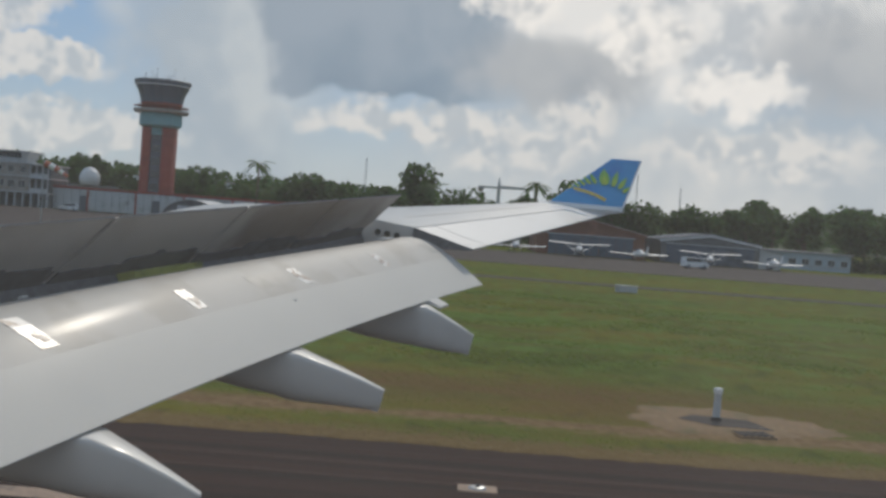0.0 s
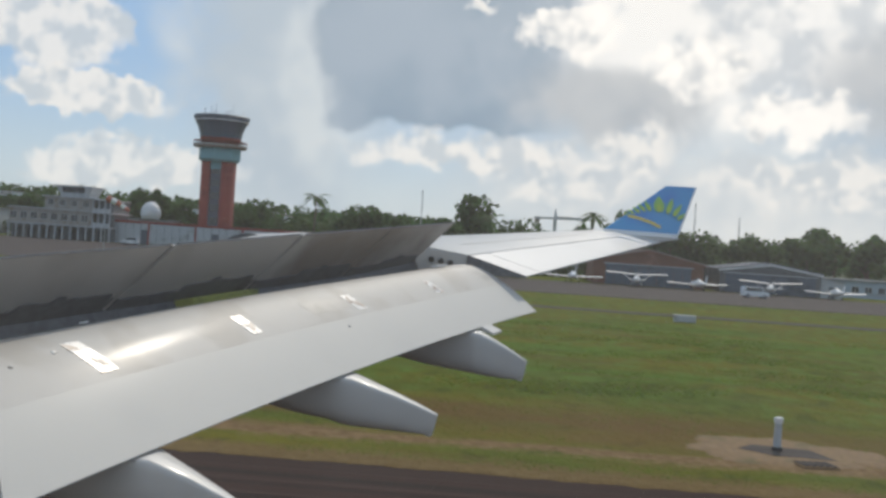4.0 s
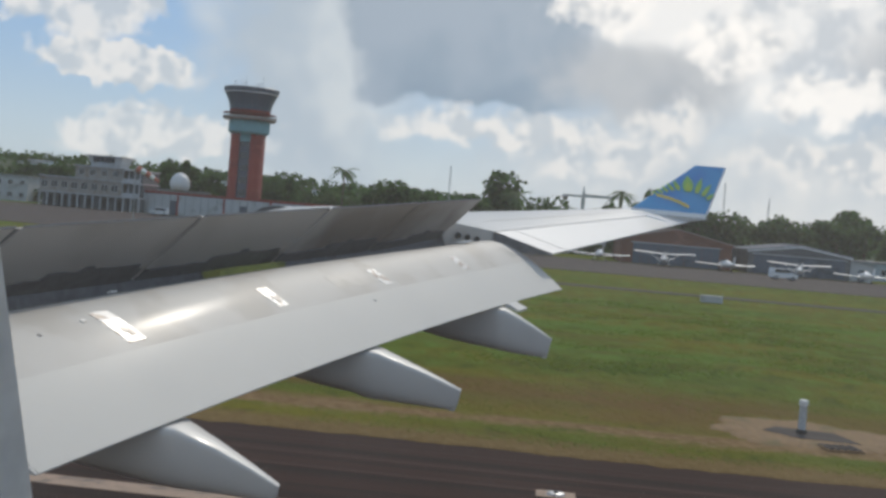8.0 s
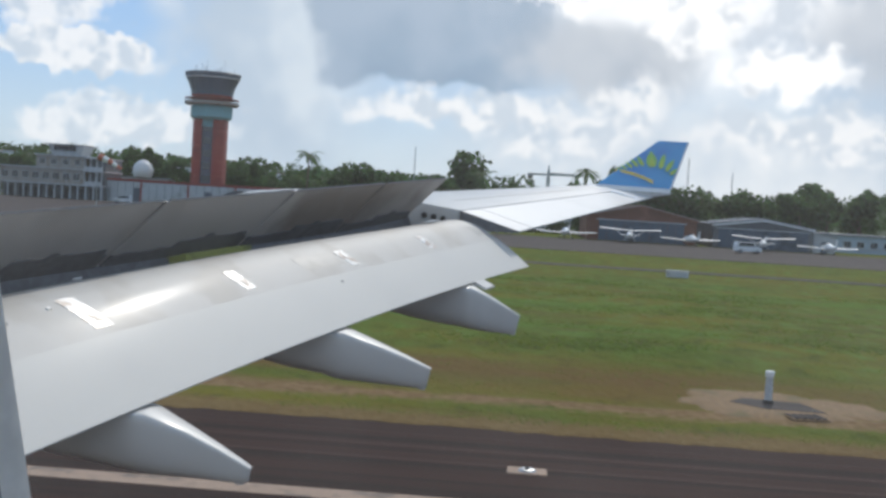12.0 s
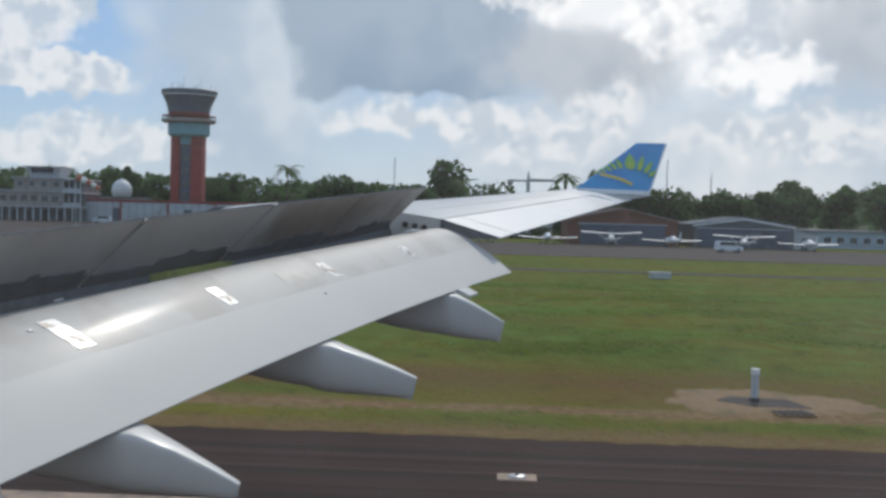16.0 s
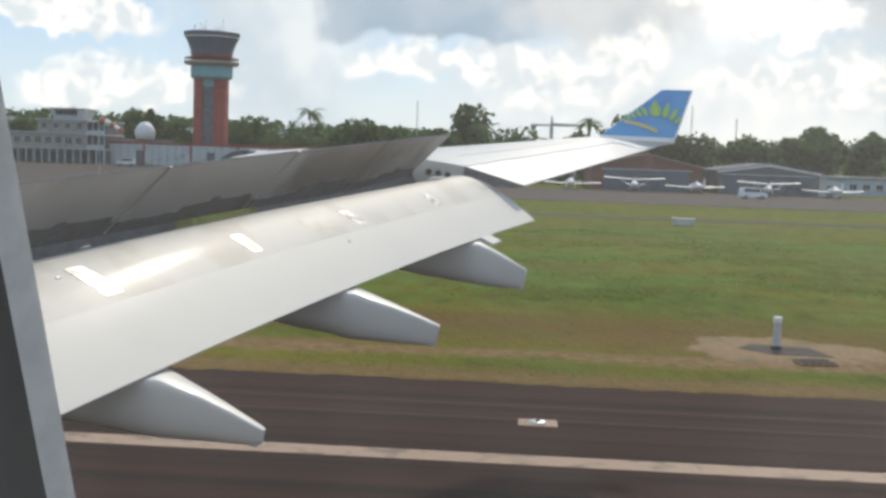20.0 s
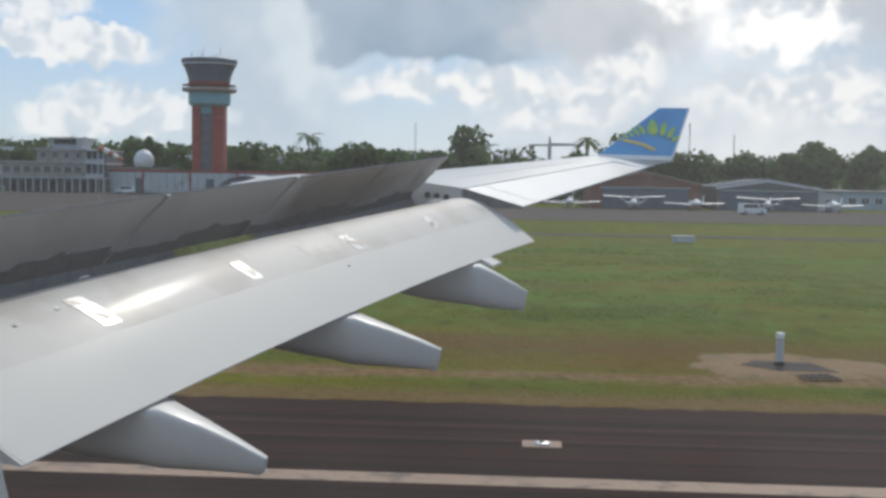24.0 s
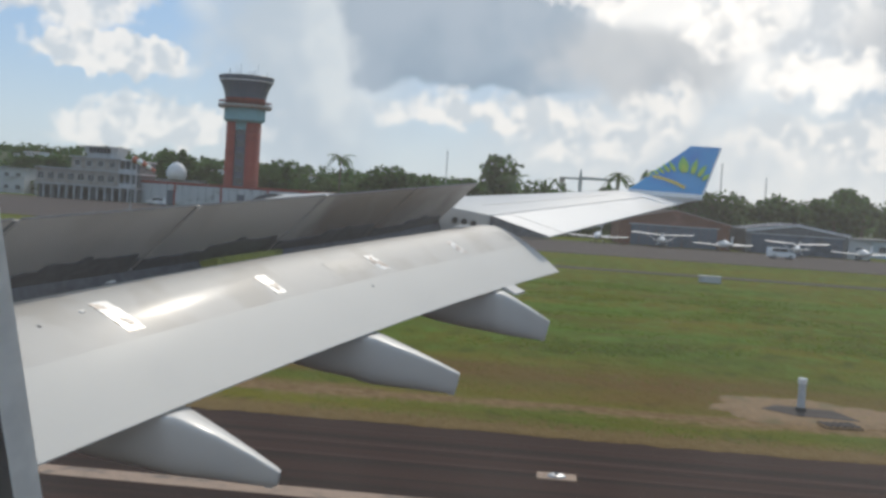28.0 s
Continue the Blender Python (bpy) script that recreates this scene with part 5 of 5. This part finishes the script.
def make_light_plane(high_wing, label):
    p = thing("light_aircraft", 0, 0, 0, label, "light aircraft", "light aircraft parked in a row")
    secs = [(-3.6, 0.18, 0.22, 1.15), (-3.3, 0.42, 0.40, 1.18), (-2.4, 0.52, 0.50, 1.22), (-1.4, 0.56, 0.66, 1.36), (-0.2, 0.56, 0.72, 1.42), (0.8, 0.48, 0.55, 1.34), (2.4, 0.28, 0.32, 1.32), (4.0, 0.12, 0.16, 1.36)]
    part("body", loft([[(w * math.cos(a * math.pi / 6), yy, zc + h * math.sin(a * math.pi / 6)) for a in range(12)] for yy, w, h, zc in secs]), "white", p, "", True)
    zw = 2.12 if high_wing else 0.98
    for s in (-1, 1):
        part("wing", loft([[(s * xx, yy + off, zz + zw + 0.055 * xx) for yy, zz in ((-0.75 * c, 0.0), (-0.55 * c, 0.10), (0.0, 0.13), (0.8 * c, 0.02), (0.0, -0.05))] for xx, c, off in ((0.2, 1.0, -0.9), (2.6, 1.0, -0.9), (5.3, 0.72, -0.8))]), "white", p)
        part("tailplane", loft([[(s * xx, yy, 1.45 + zz) for yy, zz in ((3.3 + o, 0.0), (3.5 + o, 0.05), (4.1, 0.0), (3.5 + o, -0.04))] for xx, o in ((0.05, 0.0), (1.6, 0.25))]), "white", p)
        if high_wing:
            part("wing_strut", tube((s * 0.5, -0.9, 0.85), (s * 2.5, -0.9, 2.2), 0.05, n=6), "white", p)
        leg = part("gear_leg", tube((s * 0.35, -0.5, 0.95), (s * 1.15, -0.5, 0.28), 0.05, n=6), "white", p)
        part("wheel", tube((s * 1.08, -0.5, 0.22), (s * 1.24, -0.5, 0.22), 0.22, n=14), "rubber", leg)
    leg = part("gear_leg", tube((0, -2.9, 0.9), (0, -3.0, 0.25), 0.045, n=6), "steel", p)
    part("wheel", tube((-0.07, -3.0, 0.19), (0.07, -3.0, 0.19), 0.19, n=14), "rubber", leg)
    part("fin", loft([[(xx, yy, zz) for xx, yy in ((-0.05, a), (0.0, a - 0.1), (0.05, a), (0.02, b), (-0.02, b))] for zz, a, b in ((1.4, 3.0, 4.2), (2.75, 3.75, 4.4))]), "white", p)
    part("windscreen", loft([[(w * math.cos(a * math.pi / 8), yy, zc + h * math.sin(a * math.pi / 8)) for a in range(1, 8)] + [(w * 0.5 * math.cos(a * math.pi / 8), yy, zc + h * 0.4) for a in (7, 1)] for yy, w, h, zc in ((-1.75, 0.50, 0.32, 1.62), (-1.35, 0.53, 0.58, 1.55), (-0.3, 0.50, 0.66, 1.55), (0.4, 0.42, 0.42, 1.55))]), "glass", p)
    sp = part("spinner", spin([(0.16, 0.0), (0.12, 0.15), (0.02, 0.28)], 10), "steel", p)
    sp.matrix_basis = pose(0, -3.58, 1.15, 90, 0, 0)
    for k in (0, 1):
        part("propeller_blade", box(-0.05, 0.05, -3.72, -3.69, 1.15 if k else 0.30, 2.0 if k else 1.15, 0.01), "rubber", p)
    return p


low_plane = make_light_plane(False, "white low-wing light aircraft parked tail towards the runway")
high_plane = make_light_plane(True, "white high-wing light aircraft parked tail towards the runway")
spots = [(-14, 205, 6), (-2, 202, -8), (9, 204, 4), (20, 203, -4), (31, 205, 10), (43, 203, -6), (55, 206, 3)]
for i, (px, py, turn) in enumerate(spots):
    src = (low_plane, high_plane)[i % 2]
    if i < 2:
        src.matrix_basis = pose(px, py, 0, 0, 0, turn + 180)
    else:
        copy_thing(src, pose(px, py, 0, 0, 0, turn + 180))

# a small white van on the apron
van = thing("van", 37, 186, 0, "small white van with dark windows on the apron", "van", turn=8)
part("body", prism([(-2.1, 0.35), (2.0, 0.35), (2.1, 0.75), (2.0, 1.0), (1.2, 1.15), (0.75, 1.75), (-1.95, 1.8), (-2.1, 1.2)], -0.85, 0.85), "white", van)
for s in (-1, 1):
    part("side_window", prism([(-1.7, 1.15), (0.95, 1.15), (0.65, 1.65), (-1.65, 1.68)], s * 0.86 - 0.01, s * 0.86 + 0.01), "glass", van)
    for wx in (-1.35, 1.3):
        w = part("wheel", tube((wx, s * 0.72, 0.32), (wx, s * 0.88, 0.32), 0.32, n=16), "rubber", van)
        part("hub_cap", tube((wx, s * 0.885, 0.32), (wx, s * 0.90, 0.32), 0.18, n=12), "steel", w)
    part("headlight", box(2.03, 2.09, s * 0.62 - 0.14, s * 0.62 + 0.14, 0.72, 0.9, 0.02), "glass", van)

copy_thing(van, pose(-93, 268, 0, 0, 0, 185))

# ---- small things in the grass and on the asphalt ----


def blob(name, x, y, rx, ry, z, material, label, category, seed, kind="structure"):
    rng = random.Random(seed)
    ring = []
    for k in range(110):
        a = 2 * math.pi * k / 110
        r = 1 + 0.09 * math.sin(3 * a + seed) + 0.06 * math.sin(7 * a + 2 * seed) + 0.03 * math.sin(17 * a) + rng.uniform(-0.05, 0.05)
        ring.append((x + rx * r * math.cos(a), y + ry * r * math.sin(a)))
    bm = loft([[(x + (px - x) * k, y + (py - y) * k, h) for px, py in ring] for k, h in ((1.02, -0.15), (1.0, -0.043), (0.93, -0.02), (0.8, z))])
    return tagged(part(name, bm, material), label, category, kind=kind)


blob("bare_patch", 8.5, 35.9, 3.2, 2.5, 0.01, "soil", "bare sandy patch round a marker light and a drain grate", "bare soil", 2)
grate = thing("drain_grate", 8.75, 33.75, 0.01, "grey slotted drain grate set in bare soil", "drain grate", turn=12)
part("surround", box(-0.55, 0.55, -0.42, 0.42, -0.05, 0.012, 0.005), "soil", grate)
for k in range(5):
    part("bar", box(-0.48 + 0.21 * k, -0.35 + 0.21 * k, -0.36, 0.36, 0.012, 0.05, 0.008), "apron", grate)
post = thing("marker_light", 8.1, 35.8, 0, "short grey cylindrical marker light on a dark pad", "marker light")
part("pad", loft([[(px, py, z) for px, py in ((-1.2, -0.1), (-0.3, -1.0), (1.5, -1.1), (1.1, 0.5), (-0.6, 0.8))] for z in (-0.06, 0.022)]), "apron", post, "dark grey worn pad")
part("column", tube((0, 0, 0.02), (0, 0, 0.85), 0.12, 0.11, n=16), "hangar_white", post)
part("foot", spin([(0.17, 0.02), (0.17, 0.1), (0.12, 0.13)], 16), "rubber", post)
part("cap", spin([(0.125, 0.85), (0.135, 0.87), (0.135, 1.0), (0.12, 1.02), (0.03, 1.025)], 16), "white", post)
sock = thing("windsock", -54.5, 147, 0, "drooping red and white windsock on a steel pole", "windsock")
part("pole", tube((0, 0, -0.1), (0, 0, 8.7), 0.08, 0.05, 8), "steel", sock)
part("hoop", tube((0.02, 0, 8.42), (0.12, 0, 8.38), 0.47, 0.47, 14), "steel", sock)
bend = [(0.1, 8.4), (0.75, 8.18), (1.4, 7.90), (2.0, 7.60), (2.55, 7.28), (3.1, 6.94)]
for k, (p, q) in enumerate(zip(bend, bend[1:])):
    part("sock_band", tube((p[0], 0, p[1]), (q[0], 0, q[1]), 0.45 - 0.05 * k, 0.40 - 0.05 * k, 12), ("roof_red", "white")[k % 2], sock)
mbox = thing("marker_box", 14.7, 104, 0, "white rectangular marker box in the grass", "marker box")
part("body", box(-0.95, 0.95, -0.35, 0.35, -0.05, 0.5, 0.05), "hangar_white", mbox)
part("lid", box(-1.0, 1.0, -0.4, 0.4, 0.5, 0.57, 0.02), "hangar_white", mbox)
light = thing("runway_edge_light", 0.6, 24.4, 0, "flush runway edge light on a worn pale pad", "edge light")
part("pad", box(-0.42, 0.42, -0.30, 0.30, -0.02, 0.012), "line", light)
part("rim", spin([(0.20, 0.012), (0.17, 0.05), (0.10, 0.065)], 16), "steel", light)
part("lens", box(-0.05, 0.05, -0.09, 0.0, 0.06, 0.10, 0.01), "glass", light)

# weeds and grass tufts
rng = random.Random(5)
verts, faces = [], []


def tuft(x, y, h, n, spread):
    for _ in range(n):
        a, b = rng.uniform(0, 6.28), rng.uniform(0, 6.28)
        px, py = x + rng.uniform(-spread, spread), y + rng.uniform(-spread, spread)
        w = h * rng.uniform(0.16, 0.34)
        i = len(verts)
        lx, ly = math.cos(b) * h * 2.8, math.sin(b) * h * 2.8
        verts.extend([(px - w * math.cos(a), py - w * math.sin(a), -0.05), (px + w * math.cos(a), py + w * math.sin(a), -0.05), (px + lx, py + ly, h * rng.uniform(0.6, 1.1))])
        faces.append((i, i + 1, i + 2))


for _ in range(9000):
    y = 30.0 + 40 * rng.random() ** 1.4
    x = rng.uniform(-0.62, 0.5) * (y + 4)
    if noise.noise((x / 6, y / 4, 3)) > -0.1 and not (32.0 < y < 34.6):
        tuft(x, y, rng.uniform(0.025, 0.06), 4, 0.3)
for _ in range(7000):
    y = rng.uniform(46, 92)
    x = rng.uniform(-0.6, 0.5) * y
    lush = noise.noise((x / 9, y / 5, 8))
    if lush > 0.02:
        tuft(x, y, rng.uniform(0.07, 0.13) + 0.16 * min(0.6, lush), 7, 0.8)
tagged(raw("grass_tufts", verts, faces, "blade"), "tufts of rough grass and weeds across the field", "grass", kind="stuff")

# ragged verge creeping over the asphalt's edge
verts, faces = [], []
n = 900
for k in range(n):
    x = -70 + 140 * k / (n - 1)
    e = 28.55 + 0.30 * noise.noise((x / 2.5, 0, 1)) + 0.16 * noise.noise((x / 0.6, 0, 4)) + 0.06 * noise.noise((x / 0.15, 0, 9))
    verts += [(x, e, 0.004), (x, e + 0.12, 0.022), (x, 29.5, 0.02), (x, 29.8, -0.06)]
    if k:
        i = 4 * k
        faces += [(i - 4 + j, i - 3 + j, i + 1 + j, i + j) for j in range(3)]
tagged(raw("verge", verts, faces, "ground"), "ragged earth and grass verge along the asphalt", "verge", kind="structure")
